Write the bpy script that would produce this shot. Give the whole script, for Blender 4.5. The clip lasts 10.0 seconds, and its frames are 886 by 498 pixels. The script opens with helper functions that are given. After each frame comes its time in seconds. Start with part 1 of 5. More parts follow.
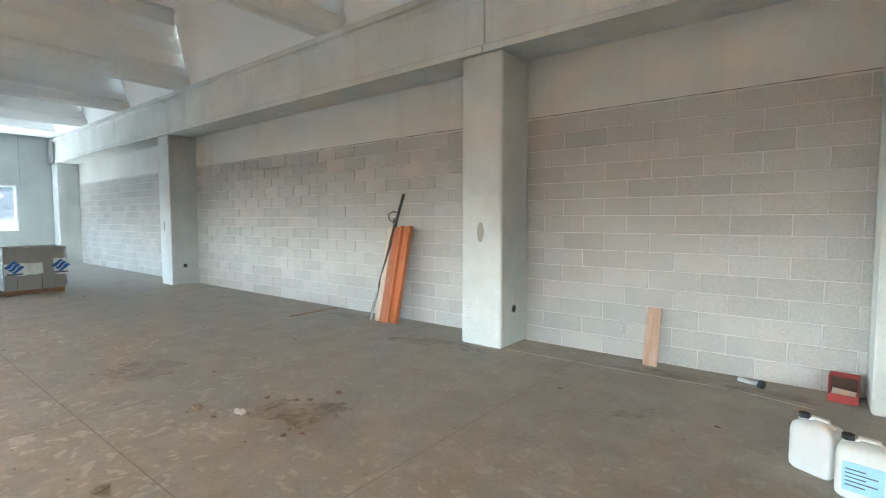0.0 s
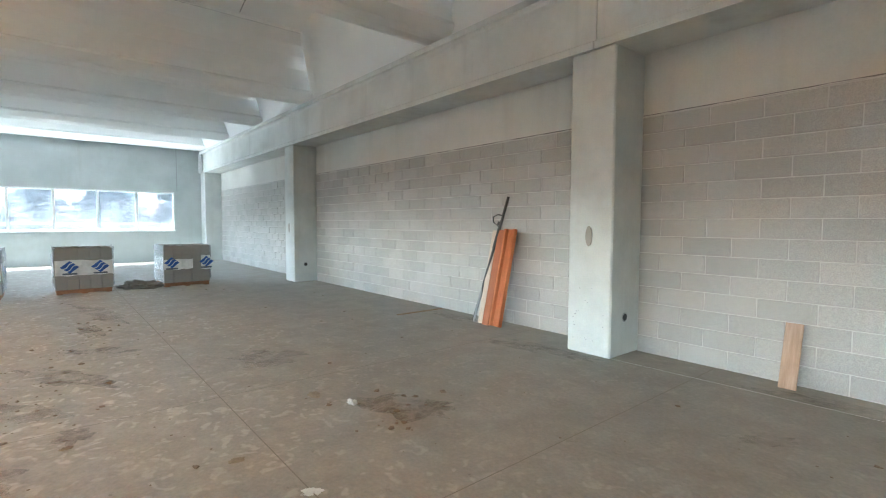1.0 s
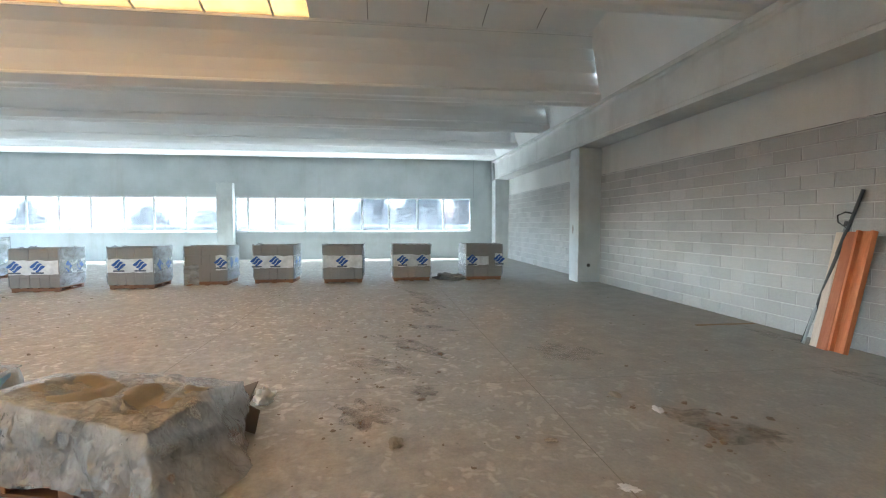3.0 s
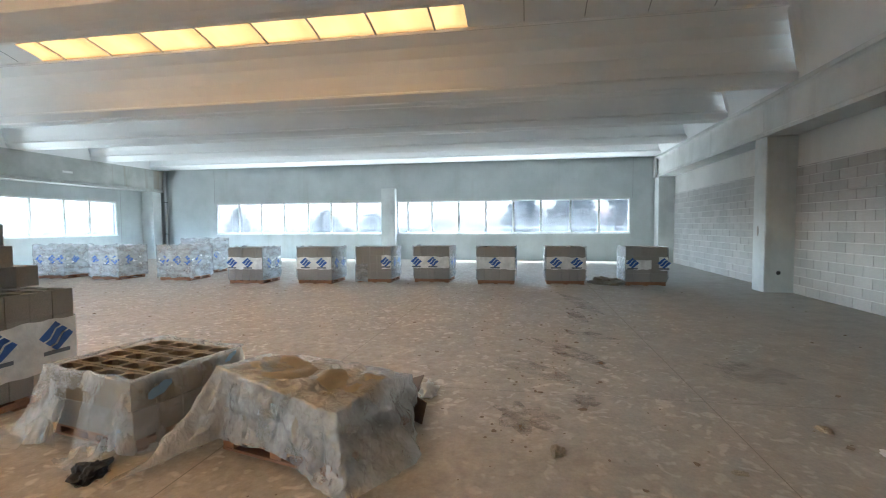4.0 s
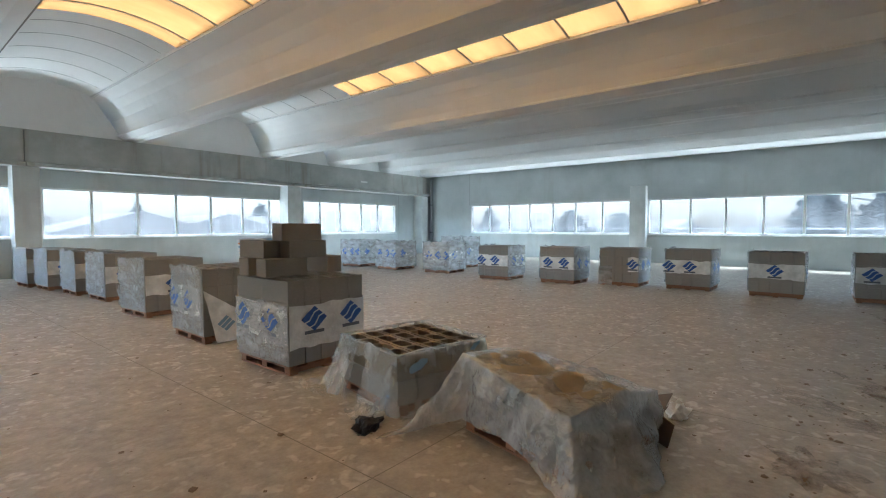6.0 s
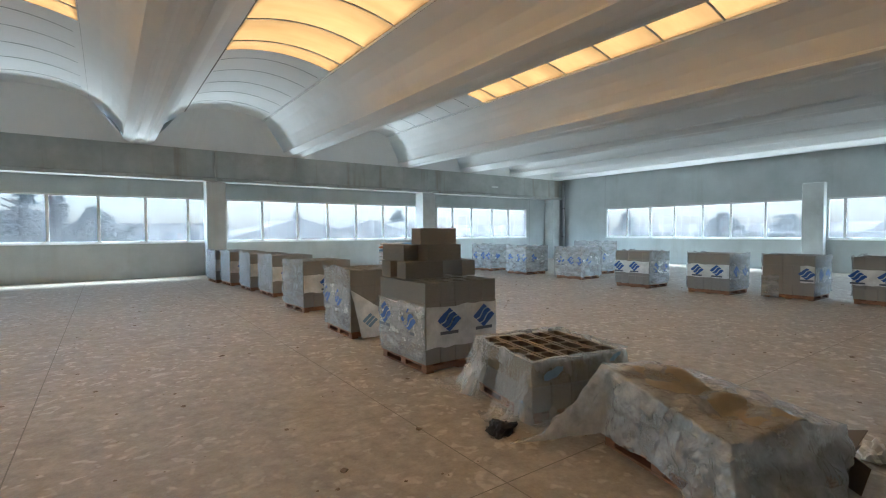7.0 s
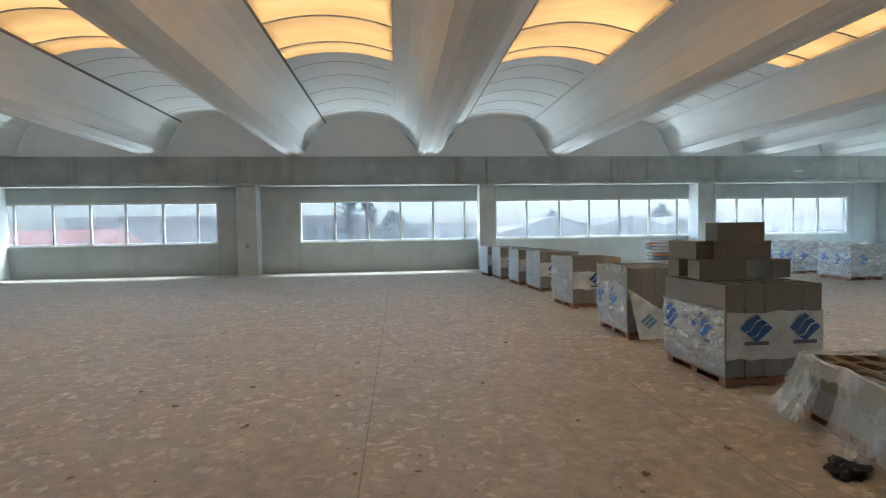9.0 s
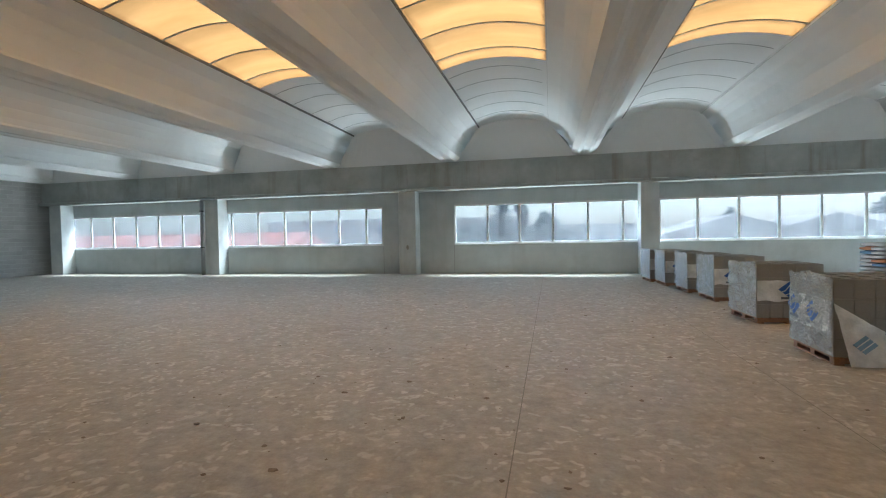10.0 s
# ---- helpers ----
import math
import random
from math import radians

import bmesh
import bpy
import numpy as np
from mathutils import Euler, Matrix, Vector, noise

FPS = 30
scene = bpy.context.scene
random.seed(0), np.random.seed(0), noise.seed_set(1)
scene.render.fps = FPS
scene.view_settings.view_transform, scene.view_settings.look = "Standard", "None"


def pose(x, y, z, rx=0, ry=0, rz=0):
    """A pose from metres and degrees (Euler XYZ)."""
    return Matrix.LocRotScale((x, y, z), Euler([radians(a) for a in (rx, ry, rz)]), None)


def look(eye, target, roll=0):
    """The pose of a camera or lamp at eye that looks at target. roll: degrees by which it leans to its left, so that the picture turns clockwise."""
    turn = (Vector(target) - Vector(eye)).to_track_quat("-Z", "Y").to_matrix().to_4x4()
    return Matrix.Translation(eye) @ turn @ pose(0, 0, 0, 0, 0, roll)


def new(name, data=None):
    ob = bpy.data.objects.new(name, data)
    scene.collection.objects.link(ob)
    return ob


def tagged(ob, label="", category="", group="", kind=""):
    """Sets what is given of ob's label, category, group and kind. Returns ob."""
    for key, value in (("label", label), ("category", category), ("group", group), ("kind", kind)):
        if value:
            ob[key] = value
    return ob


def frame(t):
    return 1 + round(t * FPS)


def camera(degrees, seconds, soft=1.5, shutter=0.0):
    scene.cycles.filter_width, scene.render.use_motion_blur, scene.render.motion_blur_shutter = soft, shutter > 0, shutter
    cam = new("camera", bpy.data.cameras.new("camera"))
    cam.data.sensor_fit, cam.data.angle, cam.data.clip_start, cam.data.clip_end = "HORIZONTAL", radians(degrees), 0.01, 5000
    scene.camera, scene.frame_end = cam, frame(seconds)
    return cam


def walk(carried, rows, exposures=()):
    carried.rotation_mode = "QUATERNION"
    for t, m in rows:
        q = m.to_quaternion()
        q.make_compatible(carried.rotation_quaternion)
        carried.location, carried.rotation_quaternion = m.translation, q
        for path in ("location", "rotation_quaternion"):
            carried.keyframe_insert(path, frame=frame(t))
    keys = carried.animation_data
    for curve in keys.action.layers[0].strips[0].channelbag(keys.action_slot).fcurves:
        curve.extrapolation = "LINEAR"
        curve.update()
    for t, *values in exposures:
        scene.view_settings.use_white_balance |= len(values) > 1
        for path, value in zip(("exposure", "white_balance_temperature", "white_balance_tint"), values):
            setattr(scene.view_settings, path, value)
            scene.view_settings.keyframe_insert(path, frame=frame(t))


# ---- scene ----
cam = camera(86.1, 10.0, soft=1.1)
PATH = [
    (0, (0.189, 0.03, 1.552), (-1.041, 1.602, 1.429), 0.0),
    (0.5, (0.171, 0.018, 1.551), (-1.206, 1.463, 1.439), 0.3),
    (1, (0.165, 0.008, 1.548), (-1.372, 1.283, 1.438), 0.2),
    (1.5, (0.154, -0.024, 1.547), (-1.536, 1.041, 1.435), 0.1),
    (2, (0.128, -0.1, 1.545), (-1.699, 0.706, 1.43), -0.0),
    (2.2, (0.108, -0.151, 1.543), (-1.76, 0.555, 1.428), -0.0),
    (3.3, (0.174, -0.334, 1.533), (-1.821, -0.255, 1.43), -0.1),
    (3.5, (0.155, -0.348, 1.544), (-1.842, -0.399, 1.44), -0.2),
    (4, (0.158, -0.405, 1.546), (-1.809, -0.759, 1.45), -0.3),
    (4.5, (0.14, -0.42, 1.542), (-1.766, -1.021, 1.453), -0.3),
    (5, (0.155, -0.381, 1.545), (-1.663, -1.211, 1.456), -0.5),
    (5.2, (0.133, -0.374, 1.544), (-1.643, -1.289, 1.445), -0.1),
    (6.5, (0.108, -0.41, 1.543), (-1.258, -1.869, 1.468), -0.3),
    (7, (0.143, -0.423, 1.54), (-1.014, -2.052, 1.467), -0.2),
    (7.5, (0.207, -0.46, 1.537), (-0.732, -2.224, 1.462), -0.3),
    (8, (0.296, -0.48, 1.543), (-0.418, -2.346, 1.462), -0.3),
    (8.5, (0.37, -0.47, 1.542), (-0.101, -2.412, 1.46), -0.7),
    (9, (0.442, -0.467, 1.537), (0.253, -2.457, 1.462), -0.9),
    (9.5, (0.462, -0.491, 1.555), (0.593, -2.486, 1.488), -1.0),
    (10, (0.422, -0.509, 1.567), (0.865, -2.458, 1.508), -1.1),
]
# stops over the clip
EXPOSURES = [(0, 6.9, 5300, -1), (2, 6.57, 5300, -1), (4.5, 5.93, 5300, 1), (6.5, 5.45, 5230, -1), (10, 5.28, 5230, -3)]
walk(cam, [(t, look(eye, target, roll)) for t, eye, target, roll in PATH], EXPOSURES)

# ---- world and sun ----
SUN_EL, SUN_ROT = radians(62), radians(225)
world = bpy.data.worlds.new("overcast_sky")
scene.world = world
world.use_nodes = True
wn = world.node_tree.nodes
sky = wn.new("ShaderNodeTexSky")
sky.sky_type = "NISHITA"
sky.sun_disc = False
sky.sun_elevation, sky.sun_rotation = SUN_EL, SUN_ROT
sky.dust_density, sky.air_density, sky.ozone_density = 3.0, 1.0, 1.0
soft_sky = wn.new("ShaderNodeHueSaturation")
soft_sky.inputs["Saturation"].default_value = 0.6
world.node_tree.links.new(sky.outputs[0], soft_sky.inputs["Color"])
world.node_tree.links.new(soft_sky.outputs[0], wn["Background"].inputs["Color"])
wn["Background"].inputs["Strength"].default_value = 0.15
sun = new("sun", bpy.data.lights.new("sun", "SUN"))
sun.data.energy, sun.data.angle, sun.data.color = 0.6, radians(35), (1.0, 0.98, 0.95)
sun_way = Vector((math.sin(SUN_ROT) * math.cos(SUN_EL), math.cos(SUN_ROT) * math.cos(SUN_EL), math.sin(SUN_EL)))
sun.matrix_world = look(sun_way * 60, (0, 0, 0))

SILL_FILL = 0.9      # watts for each metre of window


# ---- materials ----
class Nodes:
    """Short hand for building one node material."""

    def __init__(self, name):
        self.mat = bpy.data.materials.new(name)
        self.mat.use_nodes = True
        self.tree = self.mat.node_tree
        self.tree.nodes.clear()
        self.out = self.tree.nodes.new("ShaderNodeOutputMaterial")

    def add(self, kind, **sockets):
        n = self.tree.nodes.new("ShaderNode" + kind)
        for key, value in sockets.items():
            self.set(n, key.replace("_", " "), value)
        return n

    def set(self, n, key, value):
        if hasattr(value, "is_output"):
            self.tree.links.new(value, n.inputs[key])
        else:
            n.inputs[key].default_value = value

    def place(self, world_space=True):
        if world_space:
            return self.add("NewGeometry").outputs["Position"]
        return self.add("TexCoord").outputs["Object"]

    def noise(self, at, scale, detail=4.0, rough=0.55, stretch=None):
        if stretch:
            m = self.add("Mapping", Vector=at, Scale=stretch)
            at = m.outputs[0]
        return self.add("TexNoise", Vector=at, Scale=scale, Detail=detail, Roughness=rough).outputs["Fac"]

    def ramp(self, fac, *stops):
        n = self.add("ValToRGB", Fac=fac)
        e = n.color_ramp.elements
        while len(e) < len(stops):
            e.new(0.5)
        for el, (p, c) in zip(e, stops):
            el.position = p
            el.color = (*c, 1) if isinstance(c, tuple) else (c, c, c, 1)
        return n.outputs["Color"]

    def mix(self, fac, a, b, how="MIX"):
        n = self.add("MixRGB", Fac=fac)
        n.blend_type = how
        self.set(n, "Color1", a if hasattr(a, "is_output") else (*a, 1))
        self.set(n, "Color2", b if hasattr(b, "is_output") else (*b, 1))
        return n.outputs["Color"]

    def math(self, op, a, b=0.0):
        n = self.tree.nodes.new("ShaderNodeMath")
        n.operation = op
        self.set(n, 0, a)
        self.set(n, 1, b)
        return n.outputs[0]

    def bump(self, height, strength, distance=0.01):
        return self.add("Bump", Height=height, Strength=strength, Distance=distance).outputs["Normal"]

    def surface(self, shader):
        self.tree.links.new(shader, self.out.inputs["Surface"])
        return self.mat

    def principled(self, color, rough=0.8, metal=0.0, normal=None, spec=0.5):
        p = self.add("BsdfPrincipled", Metallic=metal)
        self.set(p, "Base Color", color if hasattr(color, "is_output") else (*color, 1))
        self.set(p, "Roughness", rough)
        self.set(p, "Specular IOR Level", spec)
        if normal is not None:
            self.set(p, "Normal", normal)
        return self.surface(p.outputs[0])


def concrete(name, dark, light, scale=1.2, streak=0.0, bump=0.25, rough=0.85, stain=(0.3, 0.27, 0.22), stain_amount=0.25):
    n = Nodes(name)
    at = n.place()
    big = n.noise(at, scale, 5, 0.6)
    fine = n.noise(at, 55, 3, 0.6)
    col = n.mix(n.ramp(big, (0.32, 0.0), (0.7, 1.0)), dark, light)
    col = n.mix(0.10, col, n.ramp(fine, (0.3, 0.25), (0.7, 0.75)), "OVERLAY")
    if streak:
        run = n.noise(at, 1.0, 4, 0.6, (2.4, 2.4, 0.16))
        mask = n.math("MULTIPLY", n.ramp(run, (0.55, 0.0), (0.78, 1.0)), streak)
        col = n.mix(mask, col, stain)
    spot = n.ramp(n.noise(at, 0.55, 6, 0.7), (0.56, 0.0), (0.72, stain_amount))
    col = n.mix(spot, col, stain)
    pits = n.add("TexVoronoi", Vector=at, Scale=16.0)
    hole = n.ramp(pits.outputs["Distance"], (0.02, 0.0), (0.07, 1.0))
    relief = n.mix(0.3, fine, hole)
    return n.principled(col, rough, 0, n.bump(relief, bump, 0.006))


M_PANEL = concrete("precast_panel_concrete", (0.43, 0.46, 0.455), (0.54, 0.57, 0.565), 0.8, 0.25, 0.12)
M_PILLAR = concrete("pillar_concrete", (0.52, 0.54, 0.53), (0.64, 0.66, 0.64), 1.6, 0.2, 0.2)
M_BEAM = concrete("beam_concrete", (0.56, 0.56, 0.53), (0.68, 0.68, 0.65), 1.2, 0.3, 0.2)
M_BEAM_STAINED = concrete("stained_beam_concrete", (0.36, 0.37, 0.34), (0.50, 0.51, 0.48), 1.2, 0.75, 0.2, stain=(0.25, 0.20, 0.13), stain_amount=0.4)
M_CEILING = concrete("ceiling_concrete", (0.79, 0.79, 0.775), (0.85, 0.85, 0.835), 0.5, 0.0, 0.06, 0.8, (0.66, 0.65, 0.62), 0.3)
M_UPPER = concrete("upper_panel_concrete", (0.58, 0.57, 0.53), (0.66, 0.65, 0.61), 0.7, 0.15, 0.1)


def block_material(name, dark, light, pick_share):
    n = Nodes(name)
    at = n.place()
    pick = n.add("ObjectInfo").outputs["Random"]
    cloud = n.noise(at, 1.1, 4, 0.6)
    grit = n.noise(at, 120, 3, 0.7)
    f = n.math("ADD", n.math("MULTIPLY", pick, pick_share), n.math("MULTIPLY", cloud, 0.65))
    col = n.mix(n.ramp(f, (0.2, 0.0), (0.85, 1.0)), dark, light)
    col = n.mix(0.3, col, n.ramp(grit, (0.3, 0.15), (0.7, 0.85)), "OVERLAY")
    low = n.noise(at, 5.0, 5, 0.65)
    col = n.mix(n.ramp(low, (0.6, 0.0), (0.8, 0.25)), col, (0.3, 0.29, 0.27))
    return n.principled(col, 0.95, 0, n.bump(grit, 0.5, 0.004), 0.2)


M_BLOCK = block_material("grey_block", (0.385, 0.375, 0.355), (0.50, 0.488, 0.465), 0.36)
M_DUSTBLOCK = block_material("tan_dusty_block", (0.185, 0.148, 0.105), (0.29, 0.235, 0.17), 0.2)
M_PALBLOCK = block_material("stacked_block", (0.25, 0.235, 0.215), (0.33, 0.315, 0.29), 0.12)


def mortar_material():
    n = Nodes("mortar")
    at = n.place()
    return n.principled(n.mix(n.noise(at, 9, 4), (0.50, 0.49, 0.47), (0.68, 0.67, 0.65)), 0.95, 0, n.bump(n.noise(at, 90), 0.4, 0.004))


M_MORTAR = mortar_material()


def floor_material():
    n = Nodes("dusty_concrete_floor")
    at = n.place()
    sep = n.add("SeparateXYZ", Vector=at)
    big = n.noise(at, 0.35, 5, 0.6)
    mid = n.noise(at, 2.6, 5, 0.65)
    fine = n.noise(at, 34, 4, 0.65)
    base = n.mix(n.ramp(mid, (0.3, 0.0), (0.72, 1.0)), (0.27, 0.258, 0.228), (0.345, 0.33, 0.295))
    # tan dust, thick away from the block wall, thinning out along it
    edge = n.math("ADD", sep.outputs["Y"], n.math("MULTIPLY", n.math("SUBTRACT", big, 0.5), 5.0))
    near = n.add("MapRange", Value=edge)
    for key, value in (("From Min", 3.4), ("From Max", -2.0), ("To Min", 0.12), ("To Max", 0.9)):
        near.inputs[key].default_value = value
    dust = n.mix(n.ramp(mid, (0.3, 0.0), (0.7, 1.0)), (0.37, 0.335, 0.28), (0.46, 0.42, 0.36))
    col = n.mix(near.outputs[0], base, dust)
    # pale scuffed flakes
    warp = n.add("VectorMath")
    n.set(warp, 0, at)
    n.set(warp, 1, n.add("TexNoise", Vector=at, Scale=3.0, Detail=3.0).outputs["Color"])
    flakes = n.add("TexVoronoi", Vector=warp.outputs[0], Scale=5.2)
    flake = n.ramp(flakes.outputs["Distance"], (0.20, 1.0), (0.36, 0.0))
    keep = n.math("MULTIPLY", flake, n.ramp(n.noise(at, 0.5, 3), (0.30, 0.15), (0.55, 0.95)))
    keep = n.math("MULTIPLY", keep, near.outputs[0])
    col = n.mix(keep, col, (0.60, 0.565, 0.50))
    # dark specks and damp traces
    spots = n.ramp(n.noise(at, 7.0, 6, 0.75), (0.63, 0.0), (0.74, 0.55))
    col = n.mix(spots, col, (0.15, 0.125, 0.10))
    damp = n.ramp(n.noise(at, 0.8, 6, 0.7), (0.57, 0.0), (0.70, 0.32))
    col = n.mix(damp, col, (0.20, 0.175, 0.145))
    col = n.mix(n.math("MULTIPLY", near.outputs[0], 0.3), col, n.ramp(n.noise(at, 9.0, 4, 0.6), (0.3, 0.22), (0.7, 0.78)), "OVERLAY")
    col = n.mix(0.14, col, n.ramp(fine, (0.3, 0.2), (0.7, 0.8)), "OVERLAY")
    rough = n.math("ADD", n.math("MULTIPLY", mid, 0.25), 0.62)
    return n.principled(col, rough, 0, n.bump(n.mix(0.5, fine, mid), 0.12, 0.008), 0.2)


M_FLOOR = floor_material()


def plain(name, color, rough=0.6, metal=0.0, vary=0.15, scale=12.0, spec=0.5, bump=0.1):
    n = Nodes(name)
    at = n.place(False)
    dark = tuple(c * (1 - vary) for c in color)
    light = tuple(min(1, c * (1 + vary)) for c in color)
    v = n.noise(at, scale, 5, 0.65)
    return n.principled(n.mix(v, dark, light), rough, metal, n.bump(n.noise(at, scale * 6), bump, 0.003), spec)


def wood(name, dark, light, along="x"):
    n = Nodes(name)
    at = n.place(False)
    s = {"x": (1.2, 14, 14), "y": (14, 1.2, 14), "z": (14, 14, 1.2)}[along]
    grain = n.noise(at, 2.5, 6, 0.7, s)
    col = n.mix(n.ramp(grain, (0.3, 0.0), (0.7, 1.0)), dark, light)
    return n.principled(col, 0.75, 0, n.bump(grain, 0.3, 0.003), 0.3)


M_SEAM = plain("grey_seam", (0.30, 0.30, 0.29), 0.9)
M_JOINT = plain("joint_dirt", (0.25, 0.225, 0.19), 0.95)
M_FRAME = plain("white_window_frame", (0.78, 0.79, 0.78), 0.4, 0, 0.04)
M_DARK_STRIP = plain("sealing_strip_and_shadow_line", (0.20, 0.19, 0.18), 0.8)
M_DARK = plain("hole_shade", (0.05, 0.05, 0.05), 0.9)
M_PIPE = plain("grey_pipe", (0.33, 0.34, 0.34), 0.5)
M_PALLET_WOOD = wood("rough_pallet_wood", (0.20, 0.10, 0.055), (0.30, 0.155, 0.085))
M_RED_WOOD = wood("red_stained_board", (0.42, 0.135, 0.05), (0.60, 0.22, 0.09), "z")
M_PALE_WOOD = wood("raw_pale_board", (0.50, 0.40, 0.31), (0.66, 0.57, 0.47), "z")
M_BOARD = wood("brown_short_board", (0.36, 0.24, 0.16), (0.52, 0.38, 0.28), "z")
M_LATH = wood("thin_floor_lath", (0.22, 0.15, 0.09), (0.32, 0.22, 0.13), "y")
M_STEEL = plain("dull_steel_rod", (0.07, 0.07, 0.07), 0.45, 0.7)
M_PALEBLUE = plain("faded_blue_print", (0.20, 0.31, 0.44), 0.45, 0, 0.2)
M_BLUE = plain("blue_print", (0.022, 0.085, 0.33), 0.45, 0, 0.1)
M_INK = plain("grey_print", (0.10, 0.11, 0.14), 0.5)


def glass_material():
    n = Nodes("dimming_dusty_glass")
    clear = n.add("BsdfTransparent")
    # grey tint added to dim the bright view; daylight passes the shadowless panes
    n.set(clear, "Color", (0.205, 0.205, 0.207, 1))
    gloss = n.add("BsdfGlossy", Roughness=0.03)
    dust = n.add("BsdfTranslucent")
    n.set(dust, "Color", (0.82, 0.84, 0.86, 1))
    m1 = n.add("MixShader", Fac=0.05)
    n.tree.links.new(clear.outputs[0], m1.inputs[1])
    n.tree.links.new(gloss.outputs[0], m1.inputs[2])
    m2 = n.add("MixShader", Fac=n.ramp(n.noise(n.place(), 1.5, 4), (0.35, 0.008), (0.7, 0.026)))
    n.tree.links.new(m1.outputs[0], m2.inputs[1])
    n.tree.links.new(dust.outputs[0], m2.inputs[2])
    return n.surface(m2.outputs[0])


M_GLASS = glass_material()


def skylight_material():
    n = Nodes("amber_fibreglass_sheet")
    at = n.place()
    band = n.noise(at, 0.9, 4, 0.6, (0.6, 2.2, 0.6))
    col = n.mix(n.ramp(band, (0.35, 0.0), (0.7, 1.0)), (0.242, 0.168, 0.092), (0.282, 0.2, 0.114))
    t = n.add("BsdfTranslucent", Color=col)
    d = n.add("BsdfDiffuse", Color=col)
    m = n.add("MixShader", Fac=0.25)
    n.tree.links.new(t.outputs[0], m.inputs[1])
    n.tree.links.new(d.outputs[0], m.inputs[2])
    return n.surface(m.outputs[0])


M_SKYLIGHT = skylight_material()


def film_material(name, white, clear, rough=0.14, stretch=(1.0, 1.0, 1.0), relief=0.03, glow=0.0, gloss=0.15):
    """Plastic film: part see-through, part milky, glossy, with sharp creases."""
    n = Nodes(name)
    at = n.add("Mapping", Vector=n.place(), Scale=stretch).outputs[0]
    crease = n.noise(at, 5.0, 4, 0.6)
    bent = n.add("VectorMath")
    n.set(bent, 0, at)
    n.set(bent, 1, n.add("TexNoise", Vector=at, Scale=7.0, Detail=2.0).outputs["Color"])
    facets = n.add("TexVoronoi", Vector=bent.outputs[0], Scale=4.0).outputs["Distance"]
    small = n.add("TexVoronoi", Vector=bent.outputs[0], Scale=15.0).outputs["Distance"]
    height = n.math("ADD", facets, n.math("MULTIPLY", small, 0.2))
    normal = n.bump(height, 1.0, relief)
    p = n.add("BsdfPrincipled", Roughness=rough, Normal=normal)
    n.set(p, "Specular IOR Level", 0.9)
    n.set(p, "Base Color", n.mix(crease, tuple(c * 0.85 for c in white), tuple(min(1, c * 1.15) for c in white)))
    t = n.add("BsdfTransparent")
    milky = n.ramp(crease, (0.35, max(0.0, 1 - clear - 0.18)), (0.65, min(1.0, 1 - clear + 0.12)))
    m = n.add("MixShader", Fac=milky)
    n.tree.links.new(t.outputs[0], m.inputs[1])
    shine = n.add("BsdfGlossy", Roughness=rough, Normal=normal)
    through_light = n.add("BsdfTranslucent", Color=(*white, 1))
    soft = n.add("MixShader", Fac=glow)
    body = n.add("MixShader", Fac=gloss)
    n.tree.links.new(p.outputs[0], soft.inputs[1])
    n.tree.links.new(through_light.outputs[0], soft.inputs[2])
    n.tree.links.new(soft.outputs[0], body.inputs[1])
    n.tree.links.new(shine.outputs[0], body.inputs[2])
    n.tree.links.new(body.outputs[0], m.inputs[2])
    return n.surface(m.outputs[0])


M_FILM = film_material("clear_stretch_film", (0.78, 0.79, 0.80), 0.42, 0.12, (0.7, 0.7, 1.6), 0.03, 0.0, 0.3)
M_BAND = film_material("milky_printed_film", (0.74, 0.74, 0.73), 0.04, 0.3, (1.0, 1.0, 1.0), 0.006, 0.0, 0.06)
M_TARP = film_material("dirty_plastic_sheet", (0.64, 0.63, 0.615), 0.34, 0.13, (1.0, 1.0, 0.8), 0.03, 0.3, 0.32)
M_HOOD = film_material("dusty_torn_film", (0.80, 0.775, 0.73), 0.56, 0.14, (1.0, 1.0, 0.6), 0.03, 0.35, 0.25)


# ---- mesh helpers ----
def box_bm(x0, y0, z0, x1, y1, z1, bm=None, bevel=0.0):
    b = bmesh.new()
    bmesh.ops.create_cube(b, size=1)
    for v in b.verts:
        v.co = Vector((x0 + (v.co.x + .5) * (x1 - x0), y0 + (v.co.y + .5) * (y1 - y0), z0 + (v.co.z + .5) * (z1 - z0)))
    if bevel:
        bmesh.ops.bevel(b, geom=b.edges[:], offset=bevel, segments=1, affect="EDGES")
    if bm is None:
        return b
    me = bpy.data.meshes.new("tmp")
    b.to_mesh(me)
    b.free()
    bm.from_mesh(me)
    bpy.data.meshes.remove(me)
    return bm


def mesh_of(name, bm, material, smooth=False):
    me = bpy.data.meshes.new(name)
    bm.to_mesh(me)
    bm.free()
    me.materials.append(material)
    if smooth:
        for p in me.polygons:
            p.use_smooth = True
    return me


def part(name, bm, material, parent=None, label="", smooth=False):
    me = bm if isinstance(bm, bpy.types.Mesh) else mesh_of(name, bm, material, smooth)
    ob = new(name, me)
    ob.parent = parent
    if label:
        tagged(ob, label)
    return ob


def thing(name, label, category, m=None, group="", kind=""):
    ob = new(name)
    ob.empty_display_size = 0.1
    if m is not None:
        ob.matrix_basis = m
    return tagged(ob, label, category, group, kind)


def structure(name, bm, material, label, category, smooth=False):
    return tagged(part(name, bm, material, None, "", smooth), label, category, "", "structure")


